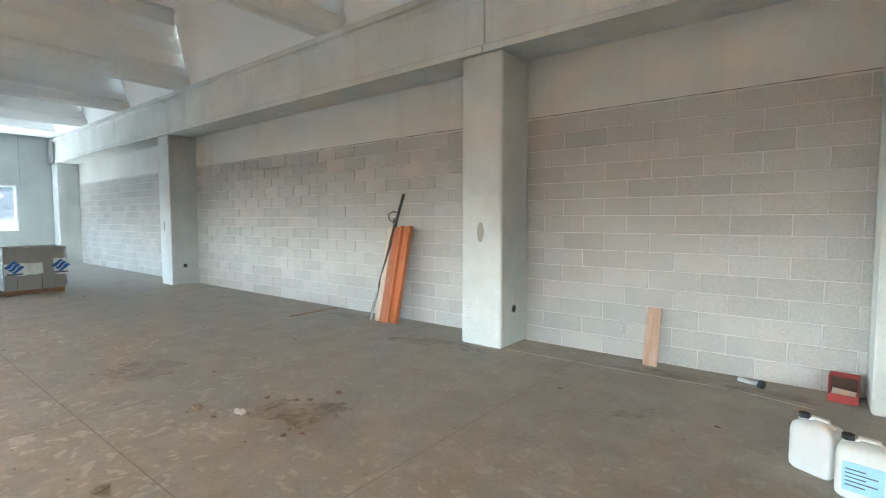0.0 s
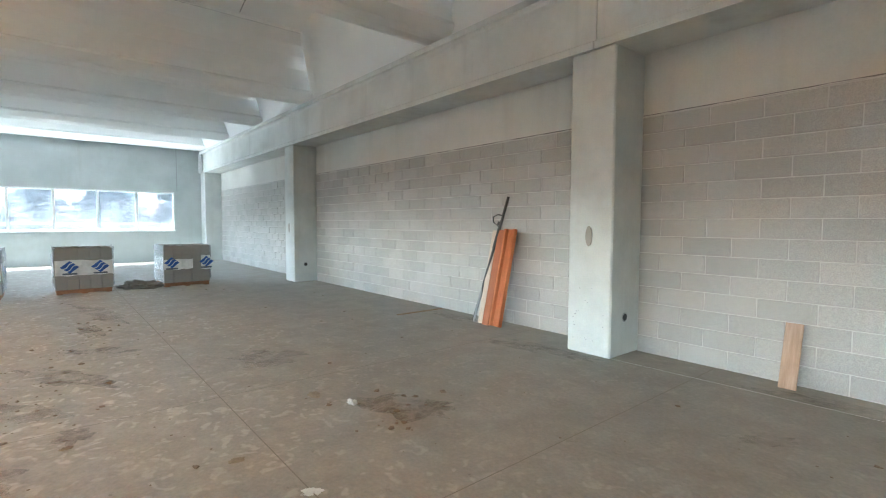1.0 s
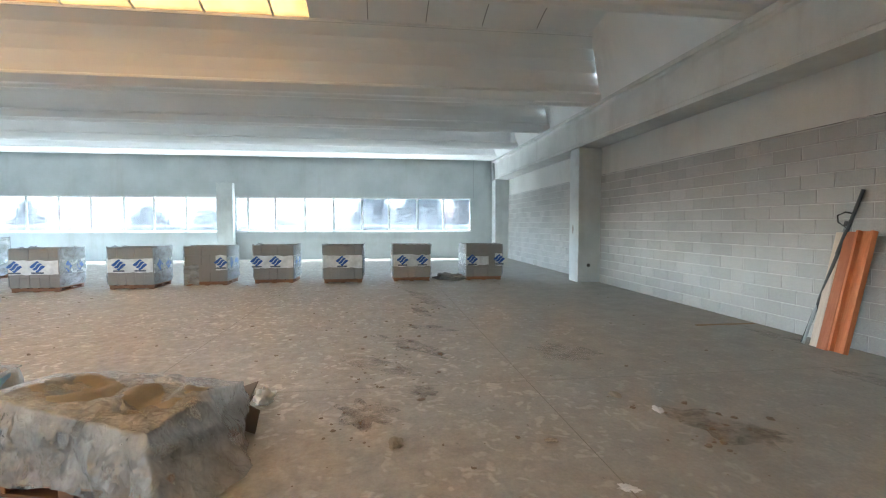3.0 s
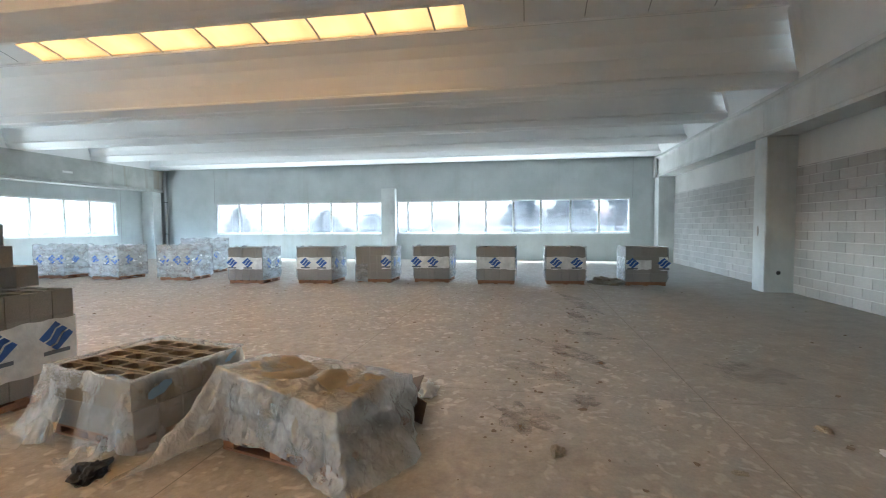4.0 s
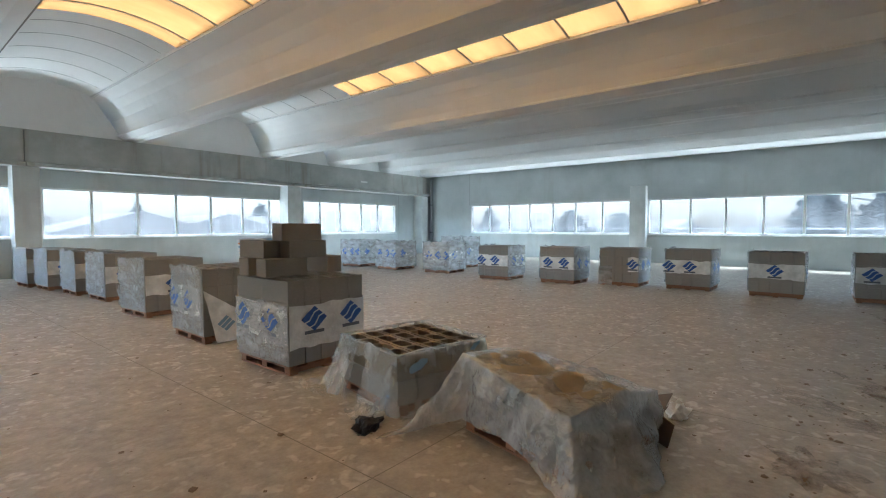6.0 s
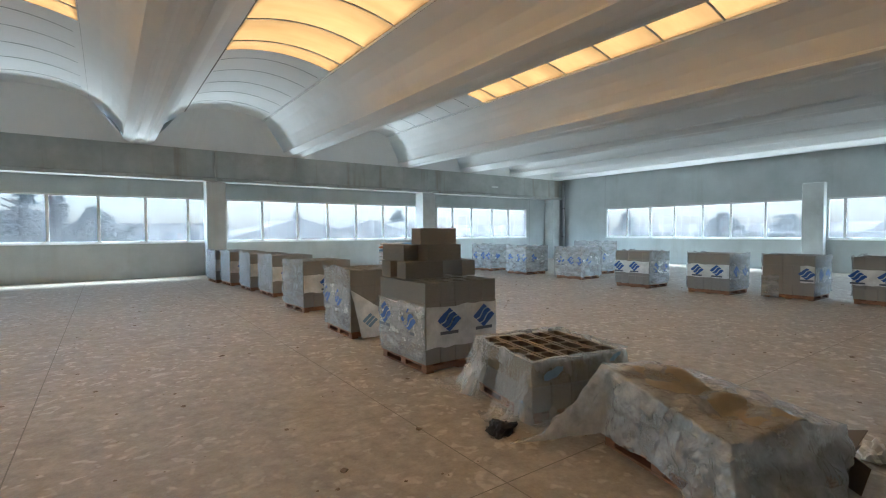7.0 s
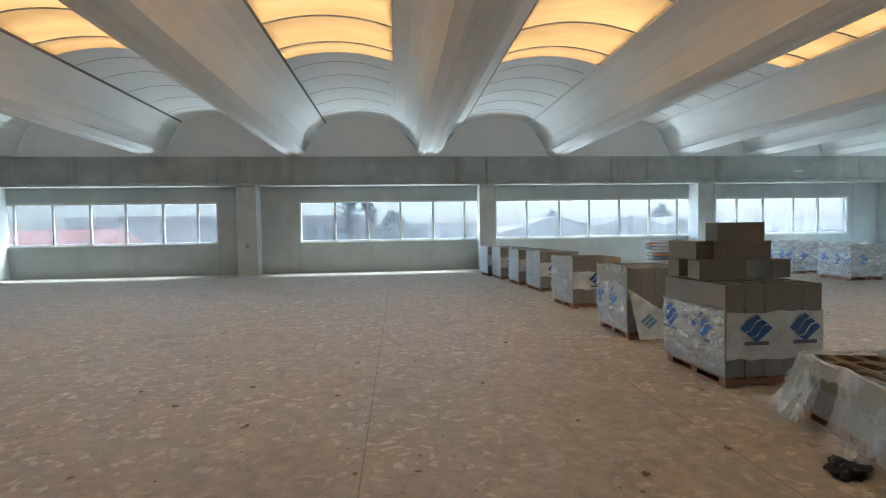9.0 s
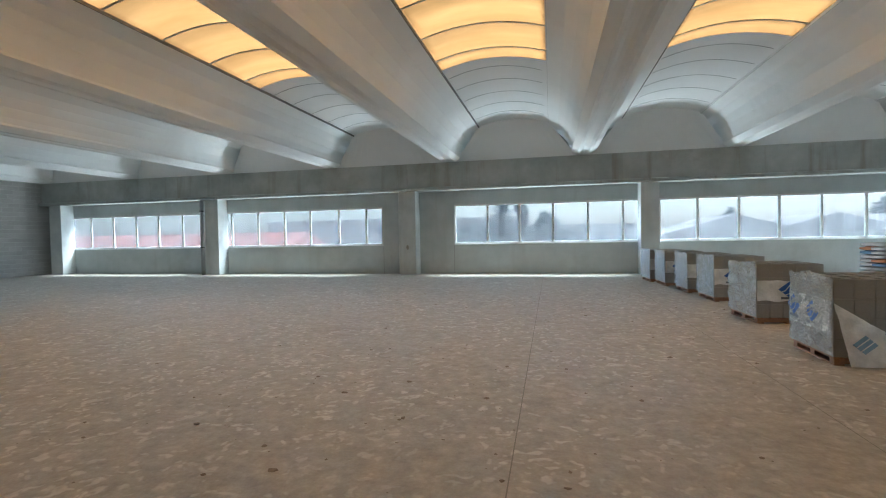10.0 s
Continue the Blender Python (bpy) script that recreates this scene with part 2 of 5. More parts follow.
def tube(points, r, bm=None, n=10):
    bm = bm or bmesh.new()
    pts = [Vector(p) for p in points]
    rings = []
    for i, p in enumerate(pts):
        d = (pts[min(i + 1, len(pts) - 1)] - pts[max(i - 1, 0)]).normalized()
        a = d.orthogonal().normalized()
        b = d.cross(a)
        rings.append([bm.verts.new(p + r * (math.cos(t) * a + math.sin(t) * b)) for t in [2 * math.pi * k / n for k in range(n)]])
    for q, s in zip(rings, rings[1:]):
        for k in range(n):
            bm.faces.new((q[k], q[(k + 1) % n], s[(k + 1) % n], s[k]))
    bm.faces.new(rings[0][::-1])
    bm.faces.new(rings[-1])
    bmesh.ops.recalc_face_normals(bm, faces=bm.faces[:])
    return bm


def prism(profile, a, b, axis="y", bm=None):
    """A closed outline drawn out along an axis from a to b. For y the outline is (x, z), for x it is (y, z)."""
    bm = bm or bmesh.new()
    put = (lambda p, s: (p[0], s, p[1])) if axis == "y" else (lambda p, s: (s, p[0], p[1]))
    v0 = [bm.verts.new(put(p, a)) for p in profile]
    v1 = [bm.verts.new(put(p, b)) for p in profile]
    n = len(profile)
    for i in range(n):
        bm.faces.new((v0[i], v0[(i + 1) % n], v1[(i + 1) % n], v1[i]))
    bm.faces.new(v0[::-1])
    bm.faces.new(v1)
    bmesh.ops.recalc_face_normals(bm, faces=bm.faces[:])
    return bm


# ---- plan ----
X_FAR, X_END = -21.4, 24.6          # inner faces of the short walls
Y_BLOCK, Y_WIN = 5.48, -19.3        # inner faces of the long walls
Z_PIL_N, Z_PIL_W = 3.53, 3.32       # tops of the pillars on the block side and the window side
Z_RIB, Z_EDGE = 4.42, 5.55          # underside of the roof ribs, skylight springing
RIBS = [-20.85, -17.62, -14.30, -10.9, -5.85, -0.80, 4.25, 9.25, 14.25, 19.25, 24.2]   # closer together towards the far wall

# floor slab, with saw-cut joints let into it
floor = structure("floor", box_bm(X_FAR - .3, Y_WIN - .3, -0.25, X_END + .3, Y_BLOCK + .5, 0.0), M_FLOOR, "dusty grey-brown concrete floor with saw-cut joints", "floor")


def joint(x0, y0, x1, y1, w=0.009, name="joint", material=None):
    a, b = Vector((x0, y0, 0)), Vector((x1, y1, 0))
    s = (b - a).normalized().cross(Vector((0, 0, 1))) * w / 2
    bm = bmesh.new()
    bm.faces.new([bm.verts.new(p + Vector((0, 0, 0.004))) for p in (a - s, b - s, b + s, a + s)])
    part(name, bm, material or M_JOINT, floor)


for args in ((-18, 1.12, 4.5, 1.12), (-4.25, -19, -4.25, 5.4), (-1.82, -19, -1.82, 5.4), (0.70, -19, 0.70, 5.4), (-18, -2.52, 6, -2.52)):
    joint(*args)


joint(-2.71, 4.90, -0.3, 5.0, 0.008, "chalk_line", M_FRAME)
joint(-0.3, 5.0, 0.25, 4.88, 0.008, "chalk_line", M_FRAME)

# long wall of grey blocks, bay by bay, under a precast panel
def block_mesh(length):
    b = box_bm(0.005, 0, 0.005, length - 0.005, 0.06, 0.195, None, 0.004)
    return mesh_of("block", b, M_BLOCK)


BLOCKS = {}


def block_bay(name, x0, x1, label):
    wall = structure(name, box_bm(x0, Y_BLOCK + 0.007, 0, x1, Y_BLOCK + 0.3, 2.8), M_MORTAR, label, "wall")
    for row in range(14):
        x = x0 - (0.25 if row % 2 else 0.0)
        while x < x1 - 0.02:
            a, b = max(x, x0), min(x + 0.5, x1)
            if b - a > 0.05:
                key = round(b - a, 3)
                if key not in BLOCKS:
                    BLOCKS[key] = block_mesh(key)
                ob = part("block", BLOCKS[key], None, wall)
                ob.location = (a, Y_BLOCK + random.uniform(-0.002, 0.002), row * 0.2)
            x += 0.5


block_bays = [("wall_block_1", -20.72, -12.3), ("wall_block_2", -11.72, -3.3), ("wall_block_3", -2.72, 0.6)]
structure("wall_upper_panel", box_bm(X_FAR, Y_BLOCK + 0.02, 2.815, X_END, Y_BLOCK + 0.3, 6.2), M_UPPER, "pale precast concrete panel above the block wall", "wall")
structure("wall_block_plain", box_bm(1.2, Y_BLOCK, 0, X_END, Y_BLOCK + 0.3, 2.81), M_BLOCK, "plain grey block wall", "wall")
for x0, x1 in ((-20.72, -12.3), (-11.72, -3.3), (-2.72, 0.6)):
    seam = bmesh.new()
    n = int((x1 - x0) / 0.06)
    pts = [(x0 + (x1 - x0) * i / n, Y_BLOCK + 0.012, 2.806 + 0.012 * noise.noise((i * 0.4, x0, 0))) for i in range(n + 1)]
    # dark strip colours in the shadow line at the panel's lower edge
    structure("trim_panel_shadow_line", box_bm(x0, Y_BLOCK + 0.008, 2.813, x1, Y_BLOCK + 0.022, 2.826), M_DARK_STRIP, "dark strip drawn as the shadow line under the upper panel", "seam")
    structure("trim_mortar_bead", tube(pts, 0.013, seam, 6), M_MORTAR, "rough mortar bead between blocks and panel", "mortar bead")


def pillar(name, x0, x1, y0, y1, top, label):
    return structure(name, box_bm(x0, y0, 0, x1, y1, top, None, 0.018), M_PILLAR, label, "pillar")


for i, (x0, x1, y0) in enumerate(((-3.3, -2.72, 4.87), (-12.3, -11.72, 4.87), (-21.38, -20.72, 4.87), (0.6, 1.2, 5.03), (14.7, 15.28, 4.87))):
    pillar(f"pillar_block_side_{i + 1}", x0, x1, y0, Y_BLOCK + 0.3, Z_PIL_N, "square grey precast concrete pillar")
for i, (x0, x1) in enumerate(((-3.36, -2.74), (-12.38, -11.70), (-21.0, -20.45), (5.65, 6.35), (14.66, 15.34), (23.3, 24.0))):
    pillar(f"pillar_window_side_{i + 1}", x0, x1, -18.68, Y_WIN, Z_PIL_W, "square grey precast concrete pillar before the window wall")
pillar("pillar_far_wall", X_FAR, X_FAR + 0.32, -7.14, -6.47, 3.3, "grey concrete pilaster between two window strips")

# main beams on the pillars
NEAR_BEAM = [(4.86, 3.54), (4.86, 3.62), (4.91, 3.65), (4.91, 4.24), (4.90, 4.28), (4.87, 4.315), (4.83, 4.33), (4.83, 4.42), (5.48, 4.42), (5.48, 3.54)]
WIN_BEAM = [(-18.62, 3.33), (-18.62, 3.44), (-18.80, 3.47), (-18.80, 4.42), (-19.28, 4.42), (-19.28, 3.33)]
for i, (a, b) in enumerate(((-21.38, -12.006), (-11.994, -3.006), (-2.994, 6.0), (6.012, X_END))):
    structure(f"beam_block_side_{i + 1}", prism(NEAR_BEAM, a, b, "x"), M_BEAM, "long pale precast concrete beam", "beam")
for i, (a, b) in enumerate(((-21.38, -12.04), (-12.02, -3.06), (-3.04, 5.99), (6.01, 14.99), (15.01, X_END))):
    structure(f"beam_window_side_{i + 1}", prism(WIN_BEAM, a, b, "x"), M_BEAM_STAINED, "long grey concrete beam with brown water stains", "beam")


# walls with window strips
def pierced(axis, at, thick, a, b, top, openings, z0, z1):
    """A wall along axis between a and b with openings [(from, to)] between the heights z0 and z1."""
    bm = bmesh.new()
    put = (lambda u0, w0, u1, w1: box_bm(u0, at, w0, u1, at + thick, w1, bm)) if axis == "x" else (lambda u0, w0, u1, w1: box_bm(at, u0, w0, at + thick, u1, w1, bm))
    put(a, 0, b, z0)
    put(a, z1, b, top)
    u = a
    for o0, o1 in openings:
        put(u, z0, o0, z1)
        u = o1
    put(u, z0, b, z1)
    return bm


WIN_V = ((-19.0, -12.9), (-12.05, -3.2), (-2.95, 4.2), (7.25, 15.0), (15.3, 23.5))
WIN_F = ((-15.86, -7.15), (-6.46, 3.9))
structure("wall_window_side", pierced("x", Y_WIN, -0.25, X_FAR - .25, X_END, 6.2, WIN_V, 1.2, 2.77), M_PANEL, "grey precast panel wall with strip windows", "wall")
structure("wall_far", pierced("y", X_FAR, -0.25, Y_WIN, Y_BLOCK + .3, 6.2, WIN_F, 1.21, 2.73), M_PANEL, "grey precast panel wall with two strip windows", "wall")
wall_end = structure("wall_end", box_bm(X_END + 0.007, Y_WIN - .25, 0, X_END + .25, Y_BLOCK + .3, 6.2), M_MORTAR, "grey block end wall", "wall")

MULL_V = ((-17.64, -16.46, -15.09, -13.88), (-11.23, -10.0, -8.70, -7.40, -6.14, -4.78, -3.50), (-2.24, -0.97, 0.32, 1.60, 2.86), (8.0, 9.24, 10.59, 11.82, 13.14, 14.46), (17.09, 18.40, 19.68, 20.99, 22.33))
MULL_F = ((-14.65, -13.41, -12.21, -10.92, -9.76, -8.46), (-5.95, -4.8, -3.55, -2.3, -1.07, 0.14, 1.41, 2.62))


def window_strip(name, axis, at, o0, o1, z0, z1, mullions):
    win = thing(name, "white-framed sliding strip window with dusty panes", "window", None, "", "structure")

    def bx(nm, u0, w0, u1, w1, d0, d1, material):
        bm = box_bm(u0, at + d0, w0, u1, at + d1, w1, None, 0.004 if d1 - d0 > 0.02 else 0) if axis == "x" else box_bm(at + d0, u0, w0, at + d1, u1, w1, None, 0.004 if d1 - d0 > 0.02 else 0)
        return part(nm, bm, material, win)

    bx("frame_bottom", o0, z0, o1, z0 + 0.06, -0.13, -0.03, M_FRAME)
    bx("frame_top", o0, z1 - 0.06, o1, z1, -0.13, -0.03, M_FRAME)
    bx("window_sill", o0 - 0.02, z0 - 0.03, o1 + 0.02, z0 - 0.002, -0.12, 0.03, M_FRAME)
    bx("frame_side", o0, z0 + 0.06, o0 + 0.055, z1 - 0.06, -0.13, -0.03, M_FRAME)
    bx("frame_side", o1 - 0.055, z0 + 0.06, o1, z1 - 0.06, -0.13, -0.03, M_FRAME)
    cuts = [o0 + 0.055, *mullions, o1 - 0.055]
    for i, m in enumerate(mullions):
        bx("mullion", m - 0.04, z0 + 0.06, m + 0.04, z1 - 0.06, -0.12 + 0.02 * (i % 2), -0.05 + 0.02 * (i % 2), M_FRAME)
    for u0, u1 in zip(cuts, cuts[1:]):
        g = bx("pane", u0 + 0.002, z0 + 0.061, u1 - 0.002, z1 - 0.061, -0.082, -0.078, M_GLASS)
        g.visible_shadow = False
    return win




def sky_opening(x, y, z, width, height, turn):
    """Tells the renderer through which opening the sky's light comes in; it gives no light itself."""
    lamp = new("sky_opening", bpy.data.lights.new("sky_opening", "AREA"))
    lamp.data.shape, lamp.data.size, lamp.data.size_y = "RECTANGLE", width, height
    lamp.data.cycles.is_portal = True
    lamp.matrix_world = pose(x, y, z, 90, 0, turn)


for o0, o1 in WIN_V:
    sky_opening((o0 + o1) / 2, Y_WIN - 0.26, 1.985, o1 - o0, 1.57, 0)
for o0, o1 in WIN_F:
    sky_opening(X_FAR - 0.26, (o0 + o1) / 2, 1.97, o1 - o0, 1.52, -90)


def sill_fill(x, y, width, turn):
    """Lamp added unseen below a sill: throws yard-like daylight up through the window's opening."""
    lamp = new("added_sill_lamp", bpy.data.lights.new("added_sill_lamp", "AREA"))
    lamp.data.shape, lamp.data.size, lamp.data.size_y = "RECTANGLE", width, 0.4
    lamp.data.energy, lamp.data.color = SILL_FILL * width, (1.0, 0.98, 0.95)
    lamp.matrix_world = pose(x, y, 1.0, 125, 0, turn)


# added lamps that brighten the ceiling near the windows
for o0, o1 in WIN_V:
    sill_fill((o0 + o1) / 2, Y_WIN - 0.50, o1 - o0, 0)
for o0, o1 in WIN_F:
    sill_fill(X_FAR - 0.50, (o0 + o1) / 2, o1 - o0, -90)
for i, ((o0, o1), m) in enumerate(zip(WIN_V, MULL_V)):
    window_strip(f"window_{i + 1}", "x", Y_WIN, o0, o1, 1.2, 2.77, m)
for i, ((o0, o1), m) in enumerate(zip(WIN_F, MULL_F)):
    window_strip(f"window_{i + 6}", "y", X_FAR, o0, o1, 1.21, 2.73, m)

# ---- roof: winged ribs with arched sheets between them ----
Y_N, Y_W = 4.2, -18.25              # where the arched sheets end
RIB_HALF = [(0.0, 4.475), (0.09, 4.465), (0.16, 4.42), (0.24, 4.42), (0.41, 4.525), (0.44, 4.545), (0.44, 4.585), (0.405, 4.605), (0.45, 4.76), (0.55, 4.99), (0.72, 5.21), (0.93, 5.385), (1.275, 5.53), (1.275, 5.60)]


def roof_rib(cx):
    full = [(cx - x, z) for x, z in RIB_HALF[:0:-1]] + [(cx + x, z) for x, z in RIB_HALF]
    return prism(full, -19.25, 5.45, "y")


for k, cx in enumerate(RIBS):
    structure(f"ceiling_rib_{k + 1}", roof_rib(cx), M_CEILING, "white precast winged concrete roof rib", "roof rib")


def arch(x0, x1, y0, y1, rise=0.21, thick=0.05, n=14, lift=0.0, bm=None):
    """A shallow arched sheet between two wing edges."""
    up = []
    for i in range(n + 1):
        s = i / n
        up.append((x0 + (x1 - x0) * s, Z_EDGE + 0.02 + lift + rise * (1 - (2 * s - 1) ** 2)))
    return prism(up + [(x, z + thick) for x, z in up[::-1]], y0, y1, "y", bm)


for k, (r0, r1) in enumerate(zip(RIBS, RIBS[1:])):
    x0, x1 = r0 + 1.24, r1 - 1.24
    # unseen bays beyond x 14 are closed too, to cut the light there
    closed = r1 - r0 < 4 or r0 > 14
    grey = bmesh.new()
    ys = [Y_W, -17.0, -15.85, -14.7, -13.55, -12.55, -11.95]
    arch(x0, x1, ys[0], ys[-1], bm=grey)
    near_ys = [-1.63, -0.5, 0.65, 1.8, 2.95, 4.2]
    arch(x0, x1, near_ys[0], near_ys[-1], bm=grey)
    structure(f"ceiling_sheet_{k + 1}", grey, M_CEILING, "grey arched roof sheets with cross seams", "roof sheet")
    for a in ys[1:-1] + near_ys[1:-1]:
        structure(f"ceiling_seam_{k + 1}", arch(x0 + 0.15, x1 - 0.1, a - 0.008, a + 0.008, thick=0.006, lift=-0.006), M_SEAM, "thin seam across the roof sheets", "roof seam")
    if closed:
        structure(f"ceiling_sheet_mid_{k + 1}", arch(x0, x1, -11.95, -1.63), M_CEILING, "grey arched roof sheet", "roof sheet")
    amber = None if closed else thing(f"skylight_{k + 1}", "amber translucent arched skylight with dark cross bars", "skylight", None, "", "structure")
    ys = [] if closed else [-11.95, -11.30, -10.02, -8.67, -7.34, -6.05, -4.82, -3.57, -2.31, -1.63]
    for a, b in zip(ys, ys[1:]):
        part("pane", arch(x0, x1, a, b, thick=0.006), M_SKYLIGHT, amber, "", True)
    for a in ys[1:-1]:
        part("bar", arch(x0, x1, a - 0.02, a + 0.02, thick=0.015, lift=-0.022), M_PIPE, amber)
    for side in (x0 + 0.0, x1) if amber else ():
        part("edge_strip", box_bm(side - 0.045, -18.2, Z_EDGE - 0.028, side + 0.02, 4.2, Z_EDGE + 0.03), M_DARK_STRIP, amber)
    # closing slabs between the ribs at both ends, leaning inwards to the arch
    for name, yb, yt in (("end_slab_window", -18.82, Y_W), ("end_slab_block", 4.92, Y_N)):
        lun = bmesh.new()
        n = 14
        lo, hi = [], []
        for i in range(n + 1):
            s = i / n
            z = Z_EDGE + 0.03 + 0.21 * (1 - (2 * s - 1) ** 2)
            lo.append((x0 - 0.98 + (x1 - x0 + 1.96) * s, yb, 4.42))
            hi.append((x0 + (x1 - x0) * s, yt, z))
        off = Vector((0, -0.12 if yb < 0 else 0.12, 0.0))
        front = [[lun.verts.new(p) for p in lo], [lun.verts.new(p) for p in hi]]
        back = [[lun.verts.new(Vector(p) + off) for p in lo], [lun.verts.new(Vector(p) + off) for p in hi]]
        for i in range(n):
            lun.faces.new((front[0][i], front[0][i + 1], front[1][i + 1], front[1][i]))
            lun.faces.new((back[0][i], back[0][i + 1], back[1][i + 1], back[1][i]))
            lun.faces.new((front[1][i], front[1][i + 1], back[1][i + 1], back[1][i]))
        bmesh.ops.recalc_face_normals(lun, faces=lun.faces[:])
        structure(f"ceiling_{name}_{k + 1}", lun, M_CEILING, "white sloping concrete end slab under the roof arch", "roof slab")
# unseen opaque roofing added to stop light over ribs and edges, open above skylights
roof = bmesh.new()
for cx in RIBS:
    box_bm(cx - 1.26, Y_WIN - 0.25, 5.62, cx + 1.26, Y_BLOCK + 0.3, 5.7, roof)
structure("ceiling_roofing", roof, M_CEILING, "unseen flat roofing over the ribs that stops light", "roof")
caps = bmesh.new()
for r0, r1 in zip(RIBS, RIBS[1:]):
    x0, x1 = r0 + 1.26, r1 - 1.26
    box_bm(x0, Y_WIN - 0.25, 5.87, x1, Y_W + 0.1, 6.0, caps)
    box_bm(x0, Y_N - 0.1, 5.87, x1, Y_BLOCK + 0.3, 6.0, caps)
structure("ceiling_caps", caps, M_CEILING, "unseen flat roofing over the closed arches that stops light", "roof")

# ---- stacked pallets ----
BL, BW, BH, DECK = 0.5, 0.2, 0.221, 0.098


def hollow_block(length, width, height, name="block", material=None):
    """A block with two rounded slots sunk into its top."""
    bm = bmesh.new()
    n = 8
    for s in (0, 1):
        x0, x1 = s * length / 2, (s + 1) * length / 2
        cx, cy = (x0 + x1) / 2, width / 2
        rx, ry = length * 0.21, width * 0.35
        ring, deep = [], []
        for k in range(n):
            a = 2 * math.pi * (k + 0.5) / n
            px = cx + rx * max(-1, min(1, 1.75 * math.cos(a)))
            py = cy + ry * max(-1, min(1, 1.75 * math.sin(a)))
            ring.append(bm.verts.new((px, py, height)))
            deep.append(bm.verts.new((px, py, height - 0.17)))
        out = [bm.verts.new(p) for p in ((x1, cy, height), (x1, width, height), (cx, width, height), (x0, width, height), (x0, cy, height), (x0, 0, height), (cx, 0, height), (x1, 0, height))]
        for k in range(n):
            bm.faces.new((out[k], out[(k + 1) % n], ring[(k) % n]))
            bm.faces.new((out[(k + 1) % n], ring[(k + 1) % n], ring[k]))
            bm.faces.new((ring[k], ring[(k + 1) % n], deep[(k + 1) % n], deep[k]))
        bm.faces.new(deep)
    lo = [bm.verts.new(p) for p in ((0, 0, 0), (length, 0, 0), (length, width, 0), (0, width, 0))]
    hi = [bm.verts.new((v.co.x, v.co.y, height)) for v in lo]
    for k in range(4):
        bm.faces.new((lo[k], lo[(k + 1) % 4], hi[(k + 1) % 4], hi[k]))
    bm.faces.new(lo[::-1])
    bmesh.ops.recalc_face_normals(bm, faces=bm.faces[:])
    return mesh_of(name, bm, material or M_PALBLOCK)


SOLID = mesh_of("block", box_bm(0.002, 0.002, 0.001, BL - 0.002, BW - 0.002, BH - 0.001, None, 0.004), M_PALBLOCK)
HOLLOW = hollow_block(BL - 0.004, BW - 0.004, BH)
HOLLOW_DUSTY = hollow_block(BL - 0.012, BW - 0.012, BH, "block", M_DUSTBLOCK)
DECK_BOARD = mesh_of("deck_board", box_bm(-0.485, -0.05, 0, 0.485, 0.05, 0.02, None, 0.003), M_PALLET_WOOD)
BEARER = mesh_of("bearer", box_bm(-0.05, -0.48, 0, 0.05, 0.48, 0.058, None, 0.004), M_PALLET_WOOD)


def wooden_base(parent):
    for x in (-0.43, 0, 0.43):
        ob = part("bearer", BEARER, None, parent)
        ob.location = (x, 0, 0.02)
        ob = part("runner", DECK_BOARD, None, parent)
        ob.location = (0, x, 0)
    for y in (-0.44, -0.22, 0, 0.22, 0.44):
        ob = part("deck_board", DECK_BOARD, None, parent)
        ob.location = (0, y, 0.078)


def ripple(u, z, seed, amp):
    a = noise.noise((u * 5.0 + seed * 7.1, z * 9.0, seed)) + 0.6 * noise.noise((u * 14.0, z * 16.0 + seed, seed * 3.3)) + 0.5 * abs(noise.noise((u * 11.0, z * 8.0 - u * 7.0, seed)))
    return amp * (0.5 + 0.5 * a)


SIDES = {"+x": lambda u, d: (0.5 + d, u), "-x": lambda u, d: (-0.5 - d, -u), "+y": lambda u, d: (-u, 0.5 + d), "-y": lambda u, d: (u, -0.5 - d)}


def sheet(bm, side, u0, u1, z0, z1, seed, amp, rag=0.02, nu=30, nz=22, base=0.006, flare=0.0):
    """A wrinkled film on one side of a stack."""
    grid = []
    for i in range(nu + 1):
        u = u0 + (u1 - u0) * i / nu
        lo = z0 + rag * noise.noise((u * 6 + seed, 1.7, seed)) * 2
        hi = z1 + rag * noise.noise((u * 6 + seed, 9.7, seed)) * 2
        col = []
        for j in range(nz + 1):
            z = lo + (hi - lo) * j / nz
            d = base + ripple(u, z, seed, amp) + flare * (1 - j / nz) ** 2
            x, y = SIDES[side](u, d)
            col.append(bm.verts.new((x, y, max(0.012, z))))
        grid.append(col)
    for i in range(nu):
        for j in range(nz):
            bm.faces.new((grid[i][j], grid[i + 1][j], grid[i + 1][j + 1], grid[i][j + 1]))
    return bm


